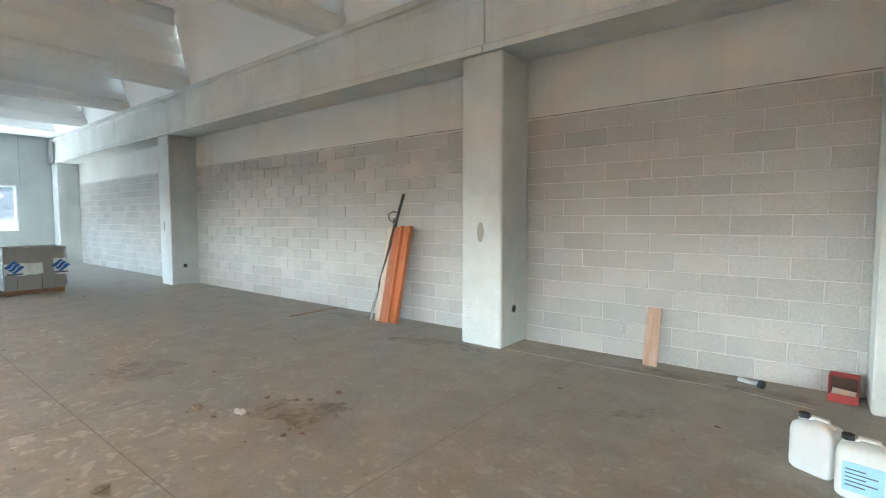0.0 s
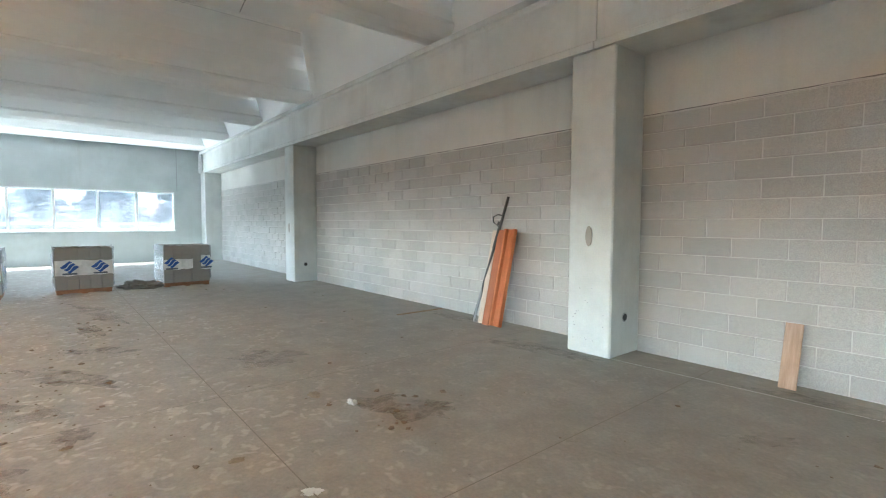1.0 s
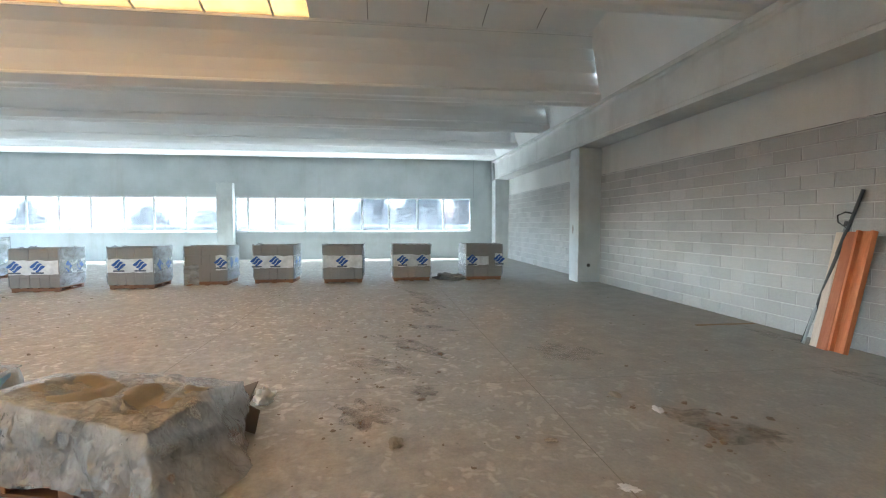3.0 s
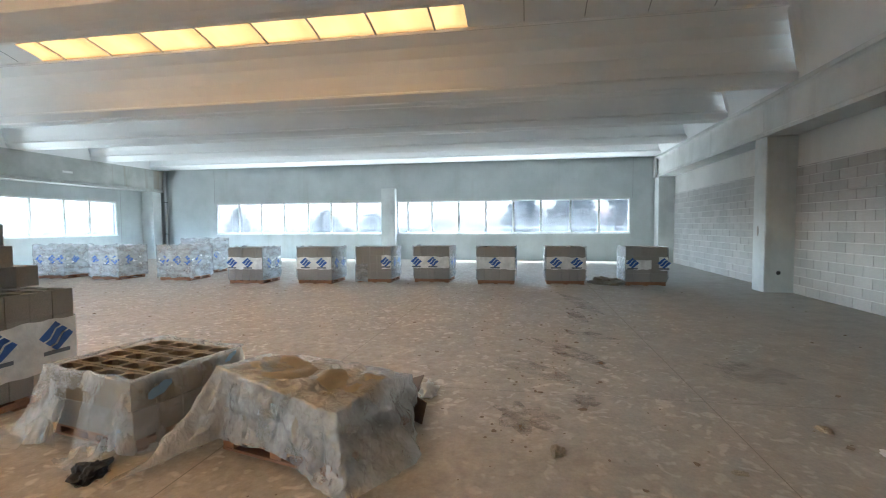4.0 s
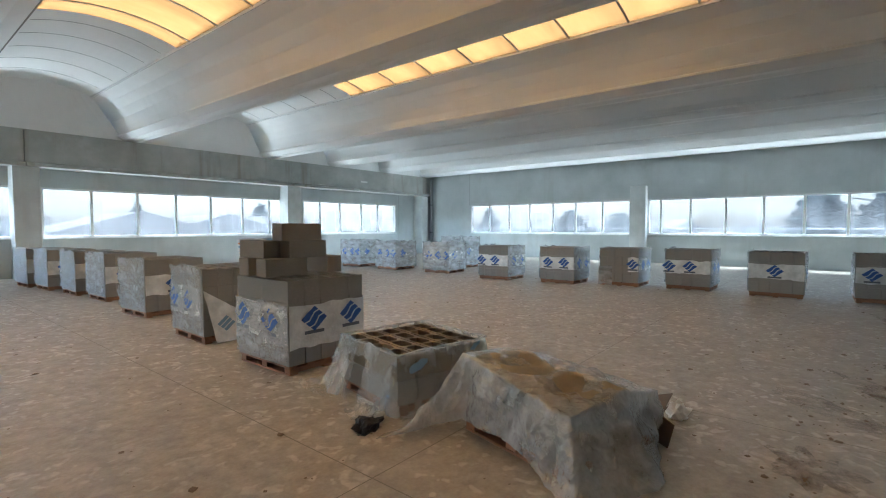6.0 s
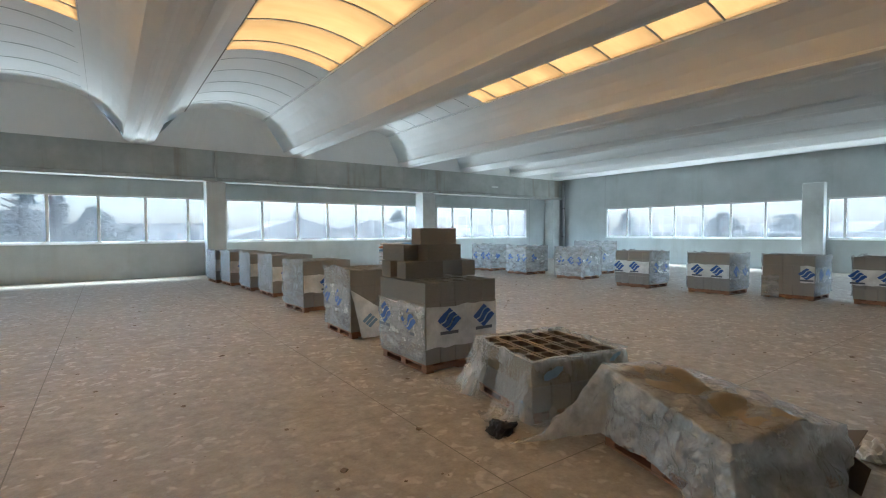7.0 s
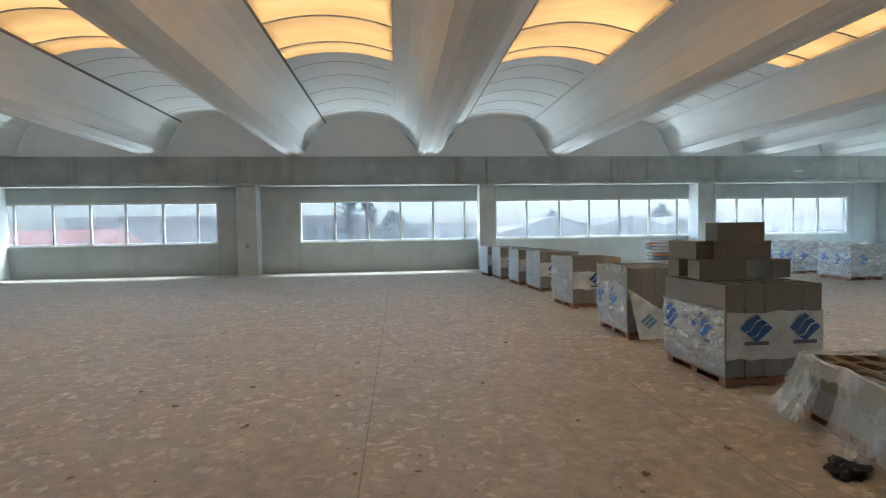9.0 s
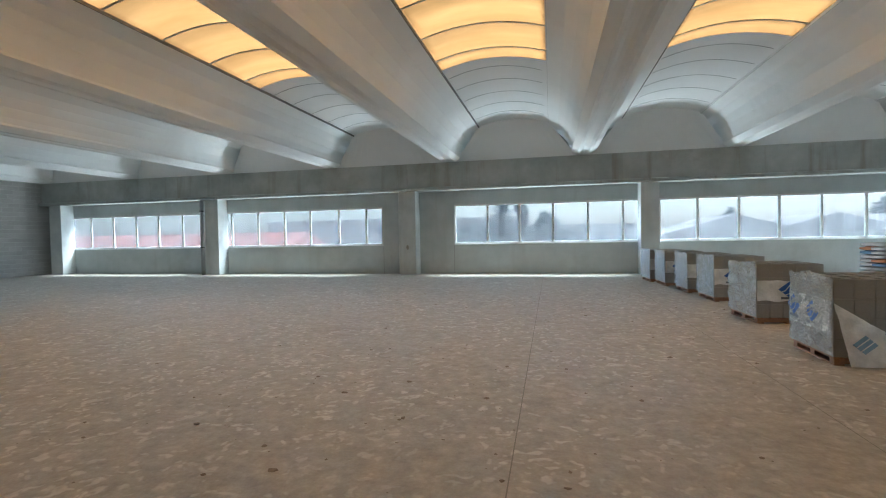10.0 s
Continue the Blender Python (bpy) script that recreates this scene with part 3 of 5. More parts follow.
def mark(parent, side, u, z, seed, amp, size=0.2):
    """A blue diamond cut by two pale stripes, and a grey bar under it."""
    bm = bmesh.new()
    c = math.sqrt(0.5)
    for k in range(3):
        b0, b1 = -0.5 + k * 0.36, -0.5 + k * 0.36 + 0.28
        n = 4
        rows = []
        for i in range(n + 1):
            a = -0.5 + i / n
            bend = 0.07 * math.sin(2.2 * math.pi * a)
            pair = []
            for b in (b0 + bend * (k > 0), b1 + bend * (k < 2)):
                du, dz = (a - b) * c * size * 1.15, (a + b) * c * size * 0.95
                x, y = SIDES[side](u + du, 0.010 + amp * 0.5 + ripple(u + du, z + dz, seed, amp) * 0.9)
                pair.append(bm.verts.new((x, y, z + dz)))
            rows.append(pair)
        for p, q in zip(rows, rows[1:]):
            bm.faces.new((p[0], q[0], q[1], p[1]))
    part("printed_mark", bm, M_BLUE, parent, "blue diamond mark printed on the film")
    bar = bmesh.new()
    rows = []
    for i in range(7):
        du = (-0.5 + i / 6) * size * 1.25
        pair = []
        for dz in (-0.80, -0.62):
            x, y = SIDES[side](u + du, 0.010 + amp * 0.5 + ripple(u + du, z + dz * size, seed, amp) * 0.9)
            pair.append(bar.verts.new((x, y, z + dz * size)))
        rows.append(pair)
    for p, q in zip(rows, rows[1:]):
        bar.faces.new((p[0], q[0], q[1], p[1]))
    part("printed_bar", bar, M_INK, parent, "dark bar printed on the film")


def block_stack(m, label, seed, group, layers=4, bands=(), films=(), marks=(), missing=0, top_mesh=None):
    """A pallet of hollow blocks. bands, films: (side, u0, u1, z0, z1); marks: (side, u, z)."""
    rnd = random.Random(seed)
    st = thing("block_pallet", label, "block pallet", m, group)
    wooden_base(st)
    for k in range(layers):
        for i in range(2):
            for j in range(5):
                if k == layers - 1 and (i * 5 + j) < missing:
                    continue
                top = k == layers - 1 or (k == layers - 2 and (i * 5 + j) < missing)
                ob = part("block", (top_mesh or HOLLOW) if top else SOLID, None, st)
                ob.location = (-0.5 + i * BL + rnd.uniform(-.004, .004), -0.5 + j * BW + rnd.uniform(-.003, .003), DECK + k * BH)
    for k, (side, u0, u1, z0, z1) in enumerate(films):
        part("stretch_film", sheet(bmesh.new(), side, u0, u1, z0, z1, seed + k * 0.37, 0.035, 0.03), M_FILM, st, "clear wrinkled stretch film")
    carrier = {}
    for k, (side, u0, u1, z0, z1) in enumerate(bands):
        carrier[side] = part("printed_band", sheet(bmesh.new(), side, u0, u1, z0, z1, seed, 0.016, 0.015, 16, 5), M_BAND, st, "torn white printed film band", True)
    for side, u, z in marks:
        mark(carrier.get(side, st), side, u, z, seed, 0.016)
    return st


GQ, GR = "row of block pallets by the far wall", "row of block pallets across the hall"
WRAPPED = "stack of grey hollow blocks in a printed film band"
Q_ROW = [(-12.6, 2.04, "stack of grey hollow blocks with a torn film band"), (-12.6, .05, WRAPPED), (-12.45, -1.75, WRAPPED), (-12.6, -3.52, WRAPPED), (-12.35, -5.11, "stack of grey hollow blocks with film slipped off one side"), (-11.87, -6.62, WRAPPED), (-11.6, -8.52, WRAPPED)]
Q_MARKS = [(-0.34, None), (-0.25, 0.28), (-0.02,), (-0.42, 0.05), (0.36,), (-0.25, 0.22), (-0.38, 0.08)]
for i, (x, y, label) in enumerate(Q_ROW):
    bands = [("+x", -0.5, 0.5, 0.40, 0.72), ("+y", -0.5, 0.5, 0.38, 0.72), ("-y", -0.5, 0.5, 0.40, 0.72), ("-x", -0.5, 0.5, 0.4, 0.72)]
    films = [("+y", -0.52, 0.5, 0.14, 1.0), ("-y", -0.5, 0.5, 0.14, 1.0)]
    if i == 0:
        bands[0] = ("+x", -0.5, 0.12, 0.42, 0.66)
        bands.append(("+x", 0.3, 0.5, 0.40, 0.74))
    if i == 4:
        bands[0] = ("+x", 0.24, 0.5, 0.38, 0.76)
        films.append(("+x", -0.52, -0.16, 0.02, 0.52))
    marks = [("+x", u, 0.58) for u in Q_MARKS[i] if u is not None] + [("+y", -0.2, 0.56), ("+y", 0.25, 0.56)]
    if i == 0:
        marks.append(("+x", 0.42, 0.58))
    block_stack(pose(x - 0.5, y + 0.5, 0, 0, 0, random.uniform(-2.5, 2.5)), label, 11 + i, GQ, 4, bands, films, marks)
FULL = "stack of grey hollow blocks wholly wrapped in shiny film"
for i, (x, y, gone) in enumerate(((-12.05, -11.15, 3), (-11.95, -13.4, 2), (-12.0, -15.45, 4), (-14.1, -12.0, 0))):
    films = [(s, -0.55, 0.55, 0.1, 1.03 + (0.14 if i == 3 else 0)) for s in ("+x", "-x", "+y", "-y")]
    bands = [(s, -0.5, 0.5, 0.42, 0.72) for s in ("+x", "+y")]
    marks = [("+x", -0.3, 0.6), ("+x", 0.12, 0.6), ("+x", 0.42, 0.6), ("+y", -0.15, 0.6)]
    block_stack(pose(x - 0.5, y + 0.55, 0, 0, 0, (3, -2, 4, 0)[i]), FULL, 41 + i, GQ, 4, bands, films, marks, gone)

R_ROW = [(-2.62, -4.65), (-2.69, -6.67), (-2.85, -9.3), (-3.0, -11.85), (-2.87, -13.37), (-2.69, -14.95), (-2.5, -16.1)]
R_LABEL = ["banded stack of grey hollow blocks topped with loose blocks", "stack of grey hollow blocks with film hanging torn off", WRAPPED, WRAPPED, WRAPPED, WRAPPED, WRAPPED]
for i, (x, y) in enumerate(R_ROW):
    # this row is turned: its local +x looks along world +y, its local -y along world +x
    bands = [("+x", -0.5, 0.5, 0.27, 0.72), ("-y", -0.5, 0.5, 0.28, 0.74), ("+y", -0.5, 0.5, 0.3, 0.72), ("-x", -0.5, 0.5, 0.3, 0.72)]
    films = [("-y", -0.5, 0.52, 0.14, 0.82 if i == 0 else 1.02)]
    marks = [("+x", -0.18, 0.57), ("+x", 0.33, 0.57), ("-y", -0.32, 0.56), ("-y", 0.10, 0.56)]
    if i == 0:
        bands[1] = ("-y", -0.5, 0.0, 0.36, 0.74)
        bands.append(("-y", 0.03, 0.5, 0.30, 0.70))
        films = [("-y", -0.5, 0.52, 0.14, 0.74)]
        marks = [("+x", -0.20, 0.57), ("+x", 0.30, 0.57), ("-y", -0.36, 0.57), ("-y", 0.18, 0.55)]
    if i == 1:
        bands = [("-y", -0.5, 0.45, 0.36, 0.74)]
        marks = [("-y", -0.38, 0.58), ("-y", 0.08, 0.56)]
    if i > 1:
        bands = [("+x", -0.5, 0.5, 0.38, 0.72)]
        marks = [("+x", -0.05 - 0.1 * (i % 2), 0.57)]
        if i == 2:
            marks = [("+x", -0.02, 0.57), ("+x", 0.46, 0.57)]
    st = block_stack(pose(x - 0.5, y - 0.5, 0, 0, 0, 90 + (0.5, -1, 4, 3, 2, 3, 4)[i]), R_LABEL[i], 71 + i, GR, 4, bands, films, marks)
    if i == 1:
        # film torn loose at the corner and hanging to the floor
        flap = bmesh.new()
        rows = []
        for a in range(9):
            s = a / 8
            col = []
            for b in range(9):
                t = b / 8
                z = 0.02 + (0.66 - 0.34 * s) * (1 - t) * 1.05
                col.append(flap.verts.new((0.51 + 0.10 * t * (1 - 0.4 * s) + 0.03 * noise.noise((s * 4, t * 5, 2)), -0.5 + s * 0.56 + 0.12 * t, z)))
            rows.append(col)
        for p, q in zip(rows, rows[1:]):
            for b in range(8):
                flap.faces.new((p[b], q[b], q[b + 1], p[b + 1]))
        part("torn_film", flap, M_BAND, st, "milky film flap hanging to the floor", True)
        bm = bmesh.new()
        c = math.sqrt(0.5)
        for k in range(3):
            b0, b1 = -0.5 + k * 0.36, -0.22 + k * 0.36
            bm.faces.new([bm.verts.new((0.612, -0.25 + (a - q) * c * 0.17, 0.27 + (a + q) * c * 0.15)) for a, q in ((-0.5, b0), (0.5, b0), (0.5, b1), (-0.5, b1))])
        part("printed_mark", bm, M_PALEBLUE, st, "pale blue mark printed on the hanging film")

# loose blocks piled on the first stack
LOOSE_SOLID = mesh_of("loose_block", box_bm(-0.25, -0.1, 0, 0.25, 0.1, 0.19, None, 0.005), M_PALBLOCK)
for x, y, z, turn in ((-2.80, -5.02, 1.0, 0), (-3.44, -5.18, 1.0, 90), (-2.80, -5.38, 1.0, 0), (-3.07, -5.02, 1.19, 0), (-2.72, -5.34, 1.19, 90), (-3.0, -5.03, 1.38, 0)):
    ob = part("loose_block", LOOSE_SOLID, None)
    ob.matrix_basis = pose(x, y, z + 0.012, 0, 0, turn + random.uniform(-3, 3))
    tagged(ob, "loose grey concrete block piled on a pallet stack", "block", "loose blocks piled on a stack")

# half-used pallet with an open film hood
low = block_stack(pose(-3.14, -3.40, 0, 0, 0, 78), "half-used pallet of hollow blocks in torn dusty film", 95, "", 2, top_mesh=HOLLOW_DUSTY)
low.scale = (0.95, 0.96, 0.93)


def round_edge(s, half, out=0.0):
    """A place on the outline of a square with rounded corners; s runs 0 to 4 from the corner (-,-) along -y, +x, +y, -x."""
    side, f = int(s) % 4, s - int(s)
    v = -half + 2 * half * f
    x, y = ((v, -half), (half, v), (-v, half), (-half, -v))[side]
    nx, ny = ((0, -1), (1, 0), (0, 1), (-1, 0))[side]
    bend = 0.5 * max(0.0, 1 - min(f, 1 - f) / 0.12)
    px, py = ((-1, 0), (0, -1), (1, 0), (0, 1))[side] if f < 0.5 else ((1, 0), (0, 1), (-1, 0), (0, -1))[side]
    way = Vector((nx + bend * px, ny + bend * py, 0)).normalized()
    return Vector((x, y, 0)) + way * out, way


def hood(s0, s1, z_top, z_low, flare, seed, pleat=0.035, n=60, rows=16):
    """Loose film that hangs in pleats from the rim of the stack, with a ragged hem."""
    bm = bmesh.new()
    cols = []
    for i in range(n + 1):
        s = s0 + (s1 - s0) * i / n
        hem = z_low + 0.07 * noise.noise((s * 5, seed, 0)) + 0.04 * noise.noise((s * 13, seed, 2))
        lip = z_top + 0.025 * noise.noise((s * 7, seed, 5))
        col = []
        for j in range(rows + 1):
            t = j / rows
            fold = pleat * (0.35 + t) * (1.3 * noise.noise((s * 9 + 1.5 * t, t * 1.6, seed)) + 0.8 * noise.noise((s * 22 - 2 * t, t * 3.0, seed)) + 0.4 * noise.noise((s * 45, t * 7, seed)))
            crush = 0.012 * abs(noise.noise((s * 30, t * 9, seed)))
            p, _ = round_edge(s, 0.5, 0.022 + flare * t ** 1.4 + abs(fold) + crush)
            drop = 0.03 * (1 - t) ** 8
            col.append(bm.verts.new((p.x * (1 - drop), p.y * (1 - drop), max(0.014 + 0.01 * abs(fold) / pleat, lip + (hem - lip) * t))))
        cols.append(col)
    for p, q in zip(cols, cols[1:]):
        for j in range(rows):
            bm.faces.new((p[j], q[j], q[j + 1], p[j + 1]))
    return bm


for s0, s1, zt, zl, fl, sd in ((3.35, 4.28, 0.57, 0.05, 0.17, 3), (0.02, 0.36, 0.57, 0.02, 0.13, 9), (0.52, 1.42, 0.56, 0.05, 0.10, 5), (1.38, 2.3, 0.57, 0.10, 0.05, 7), (2.25, 3.4, 0.58, 0.16, 0.06, 11)):
    part("torn_film", hood(s0, s1, zt, zl, fl, sd), M_HOOD, low, "dusty torn film hanging open", True)
part("torn_film", hood(0.30, 0.62, 0.57, 0.44, 0.03, 15, 0.02, 26, 6), M_HOOD, low, "dusty torn film hanging open", True)
rim = bmesh.new()
pts = []
for k in range(81):
    p, _ = round_edge((k % 80) / 20, 0.5, 0.012 + 0.022 * noise.noise((k * 0.33, 1, 2)))
    pts.append((p.x, p.y, 0.565 + 0.03 * noise.noise((k * 0.21, 4, 5))))
tube(pts, 0.011, rim, 6)
part("film_hem", rim, M_HOOD, low, "rolled film edge round the open top", True)


def scrap_print(parent, s, z, wide, tall, seed, material, label):
    """A ragged piece of print on the hanging film."""
    bm = bmesh.new()
    cols = []
    for i in range(9):
        u = -1 + i / 4
        h = tall * (1 - 0.55 * abs(u) ** 2) * (0.8 + 0.5 * noise.noise((u * 2, seed, 0)))
        col = []
        for j in range(5):
            v = -1 + j / 2
            p, _ = round_edge((s + u * wide) % 4, 0.5, 0.085 + 0.012 * noise.noise((u * 3, v * 2, seed)))
            col.append(bm.verts.new((p.x, p.y, z + v * h + 0.03 * u)))
        cols.append(col)
    for p, q in zip(cols, cols[1:]):
        for j in range(4):
            bm.faces.new((p[j], q[j], q[j + 1], p[j + 1]))
    part("printed_patch", bm, material, parent, label, True)


scrap_print(low, 1.16, 0.46, 0.085, 0.055, 3, M_PALEBLUE, "faded blue print on the torn film")
scrap_print(low, 0.93, 0.16, 0.03, 0.09, 5, M_PALEBLUE, "faded blue print on the torn film")
scrap_print(low, 1.80, 0.53, 0.06, 0.03, 8, M_PALEBLUE, "faded blue print on the torn film")
for fx, fy, lx, ly, sd in ((-0.66, -0.70, 0.30, 0.13, 1), (0.30, -0.72, 0.24, 0.11, 4)):
    # corners of the film trailing on the floor
    tail = bmesh.new()
    rows = []
    for a in range(11):
        u = -1 + a / 5
        rows.append([tail.verts.new((fx + u * lx * (1 - 0.5 * v), fy + (v - 0.5) * 2 * ly * (1 - 0.4 * u * u), 0.014 + 0.05 * abs(noise.noise((u * 3, v * 4, sd))) + 0.12 * max(0, v - 0.5))) for v in [b / 8 for b in range(9)]])
    for p, q in zip(rows, rows[1:]):
        for b in range(8):
            tail.faces.new((p[b], q[b], q[b + 1], p[b + 1]))
    part("torn_film", tail, M_HOOD, low, "film corner trailing on the floor", True)

# covered pallet under a dirty plastic sheet
cov = thing("covered_pallet", "low pallet of blocks and sand under a dirty plastic sheet", "covered pallet", pose(-3.10, -1.91, 0, 0, 0, 75.3))
wooden_base(cov)
for i in range(2):
    for j in range(5):
        ob = part("block", SOLID, None, cov)
        ob.location = (-0.5 + i * BL, -0.5 + j * BW, DECK - 0.005)


def sheet_top(x, y):
    """Height of the plastic over the pile, in the pallet's own axes (x along the row, y across it)."""
    f = max(0.0, min(1.0, (x + 0.52) / 1.02))
    left = 0.575 - 0.05 * max(0.0, y + 0.48) - 0.24 * max(0.0, y - 0.02)
    right = 0.41 + 0.05 * max(0.0, 1 - abs(y - 0.05) / 0.5) - 0.10 * max(0.0, y - 0.1)
    z = left * (1 - f) + right * f
    inside = max(0.0, 1 - max(abs(x) / 0.5, abs(y) / 0.48) ** 3)
    z -= inside * (0.075 * max(0.0, 1 - math.hypot((x + 0.2) / 0.3, (y + 0.12) / 0.28)) + 0.06 * max(0.0, 1 - math.hypot((x - 0.28) / 0.22, (y + 0.14) / 0.25)))
    return z + inside * (0.06 * abs(noise.noise((x * 4, y * 4, 4))) + 0.025 * abs(noise.noise((x * 10, y * 10, 1)))) + 0.012 * noise.noise((x * 7, y * 7, 8))


# foot of the sheet round the pile: place on the outline, x, y, z
HEM = [(0.0, -0.69, -1.13, 0.016), (0.045, -0.60, -0.80, 0.03), (0.09, -0.46, -0.53, 0.10), (0.56, 0.08, -0.515, 0.115), (0.80, 0.42, -0.60, 0.016), (1.0, 0.70, -0.66, 0.014), (1.25, 0.80, -0.36, 0.016), (1.5, 0.83, -0.02, 0.02), (1.68, 0.66, 0.18, 0.03), (2.0, 0.47, 0.50, 0.05), (2.5, 0.0, 0.60, 0.04), (3.0, -0.62, 0.58, 0.02), (3.4, -0.72, 0.15, 0.016), (3.75, -0.80, -0.45, 0.016), (4.0, -0.69, -1.13, 0.016)]


def hem_at(s):
    for a, b in zip(HEM, HEM[1:]):
        if s <= b[0]:
            f = (s - a[0]) / (b[0] - a[0])
            return Vector([p + (q - p) * f for p, q in zip(a[1:], b[1:])])
    return Vector(HEM[-1][1:])


cloth = bmesh.new()
NT, ND = 64, 40
top_grid = [[cloth.verts.new((-0.52 + 1.02 * i / NT, -0.48 + 0.96 * j / NT, 0)) for j in range(NT + 1)] for i in range(NT + 1)]
for col in top_grid:
    for v in col:
        v.co.z = sheet_top(v.co.x, v.co.y)
for i in range(NT):
    for j in range(NT):
        cloth.faces.new((top_grid[i][j], top_grid[i + 1][j], top_grid[i + 1][j + 1], top_grid[i][j + 1]))
edge = [top_grid[i][0] for i in range(NT)] + [top_grid[NT][j] for j in range(NT)] + [top_grid[NT - i][NT] for i in range(NT)] + [top_grid[0][NT - j] for j in range(NT)]
skirt = []
for k, v in enumerate(edge):
    s = k / NT
    foot = hem_at(s)
    foot += Vector((0.02 * noise.noise((s * 6, 1, 0)), 0.02 * noise.noise((s * 6, 5, 0)), 0.02 * abs(noise.noise((s * 7, 3, 0)))))
    _, way = round_edge(min(s, 3.999), 0.5)
    tail = max(0.0, 1 - min(s, 4 - s) / 0.3)
    col = [v]
    for d in range(1, ND + 1):
        t = d / ND
        p = v.co.lerp(foot, t)
        swell = math.sin(math.pi * t)
        p.z -= (0.05 + 0.10 * tail) * swell * (foot.z < 0.06)
        w = Vector((p.x, p.y, p.z)) * 6
        push = min(1, t * 4) * (0.055 * abs(noise.noise(w * 0.6)) + 0.034 * abs(noise.noise(w * 1.5)) + 0.010 * abs(noise.noise(w * 3.3)))
        push += 0.05 * swell * noise.noise((s * 5, t * 1.3, 9)) * (0.4 + tail)
        p += way * max(push, 0.006 - 0.02 * swell)
        p.z = max(p.z + 0.4 * push * t * tail, 0.012)
        col.append(cloth.verts.new(p))
    skirt.append(col)
for k in range(len(skirt)):
    p, q = skirt[k], skirt[(k + 1) % len(skirt)]
    for d in range(ND):
        cloth.faces.new((p[d], p[d + 1], q[d + 1], q[d]))
bmesh.ops.recalc_face_normals(cloth, faces=cloth.faces[:])
part("plastic_sheet", cloth, M_TARP, cov, "dirty translucent plastic sheet with folds", True)
M_SAND = plain("spilled_sand", (0.30, 0.258, 0.195), 0.95, 0, 0.3, 9, 0.2, 0.5)
for x, y, w, h in ((-0.24, -0.12, 0.27, 0.30), (0.26, -0.10, 0.23, 0.28)):
    heap = bmesh.new()
    rows = []
    for a in range(13):
        col = []
        for b in range(13):
            u, v = -1 + a / 6, -1 + b / 6
            px, py = x + u * w, y + v * h
            r = max(0.0, 1 - (u * u + v * v))
            col.append(heap.verts.new((px, py, sheet_top(px, py) - 0.035 + 0.05 * r ** 0.5 + 0.05 * noise.noise((px * 5, py * 5, 6)) + 0.01 * noise.noise((px * 14, py * 14, 2)))))
        rows.append(col)
    for p, q in zip(rows, rows[1:]):
        for b in range(12):
            heap.faces.new((p[b], q[b], q[b + 1], p[b + 1]))
    part("sand", heap, M_SAND, cov, "tan sand lying in the folds of the sheet", True)


# ---- things lying about ----
def crumpled(name, size, seed, material, label, category, m, flat=0.6, n=2):
    bm = bmesh.new()
    bmesh.ops.create_icosphere(bm, subdivisions=n + 1, radius=1.0)
    for v in bm.verts:
        k = 1 + 0.55 * noise.noise(v.co * 1.9 + Vector((seed, 0, 0))) + 0.25 * noise.noise(v.co * 5 + Vector((0, seed, 0)))
        v.co = Vector((v.co.x * size[0] * k, v.co.y * size[1] * k, max(0.0, (v.co.z + flat) * size[2] * k)))
    ob = part(name, bm, material)
    ob.matrix_basis = m
    return tagged(ob, label, category)


M_RAG = plain("black_rag", (0.02, 0.02, 0.022), 0.8)
M_WHITE_PLASTIC = plain("white_plastic", (0.72, 0.72, 0.70), 0.4, 0, 0.08)
M_CANVAS = plain("grey_canvas", (0.20, 0.18, 0.15), 0.9)
M_CARD = plain("brown_cardboard", (0.13, 0.098, 0.07), 0.9)
M_RED = plain("red_print_card", (0.34, 0.055, 0.05), 0.7, 0, 0.4, 20)
M_SACK = plain("pale_paper_sack", (0.62, 0.58, 0.52), 0.8)
M_SACK_PRINT = plain("printed_sack_band", (0.16, 0.24, 0.36), 0.7)
M_SACK_ORANGE = plain("orange_sack_band", (0.52, 0.20, 0.07), 0.7)
M_LABEL = plain("pale_blue_label", (0.36, 0.58, 0.74), 0.5)
M_CHIP = plain("dirt_chip", (0.21, 0.165, 0.12), 0.95, 0, 0.3)
crumpled("black_rag", (0.15, 0.10, 0.065), 3, M_RAG, "crumpled black plastic rag on the floor", "rag", pose(-2.32, -3.12, 0.0, 0, 0, 30), -0.05, 3)
crumpled("white_scrap", (0.11, 0.08, 0.07), 8, M_WHITE_PLASTIC, "crumpled white plastic scrap on the floor", "scrap", pose(-4.02, -1.30, 0.0, 0, 0, 10))
crumpled("canvas_bag", (0.40, 0.30, 0.10), 5, M_CANVAS, "flat dusty canvas bag beside a pallet", "bag", pose(-12.9, 1.66, 0.0, 0, 0, 80), 0.4, 3)

# torn carton leaning behind the covered pallet
car = thing("torn_carton", "torn brown carton beside the plastic-covered pallet", "carton", pose(-3.58, -1.36, 0, 0, 0, -20))
for name, m in (("flap", pose(0, 0, 0.10, 62, 0, 12)), ("flap", pose(0.08, 0.10, 0.09, 80, 8, 70)), ("flap", pose(-0.1, -0.06, 0.20, 20, 12, 20))):
    ob = part(name, box_bm(-0.12, -0.10, -0.004, 0.12, 0.10, 0.004, None, 0.002), M_CARD, car)
    ob.matrix_basis = m


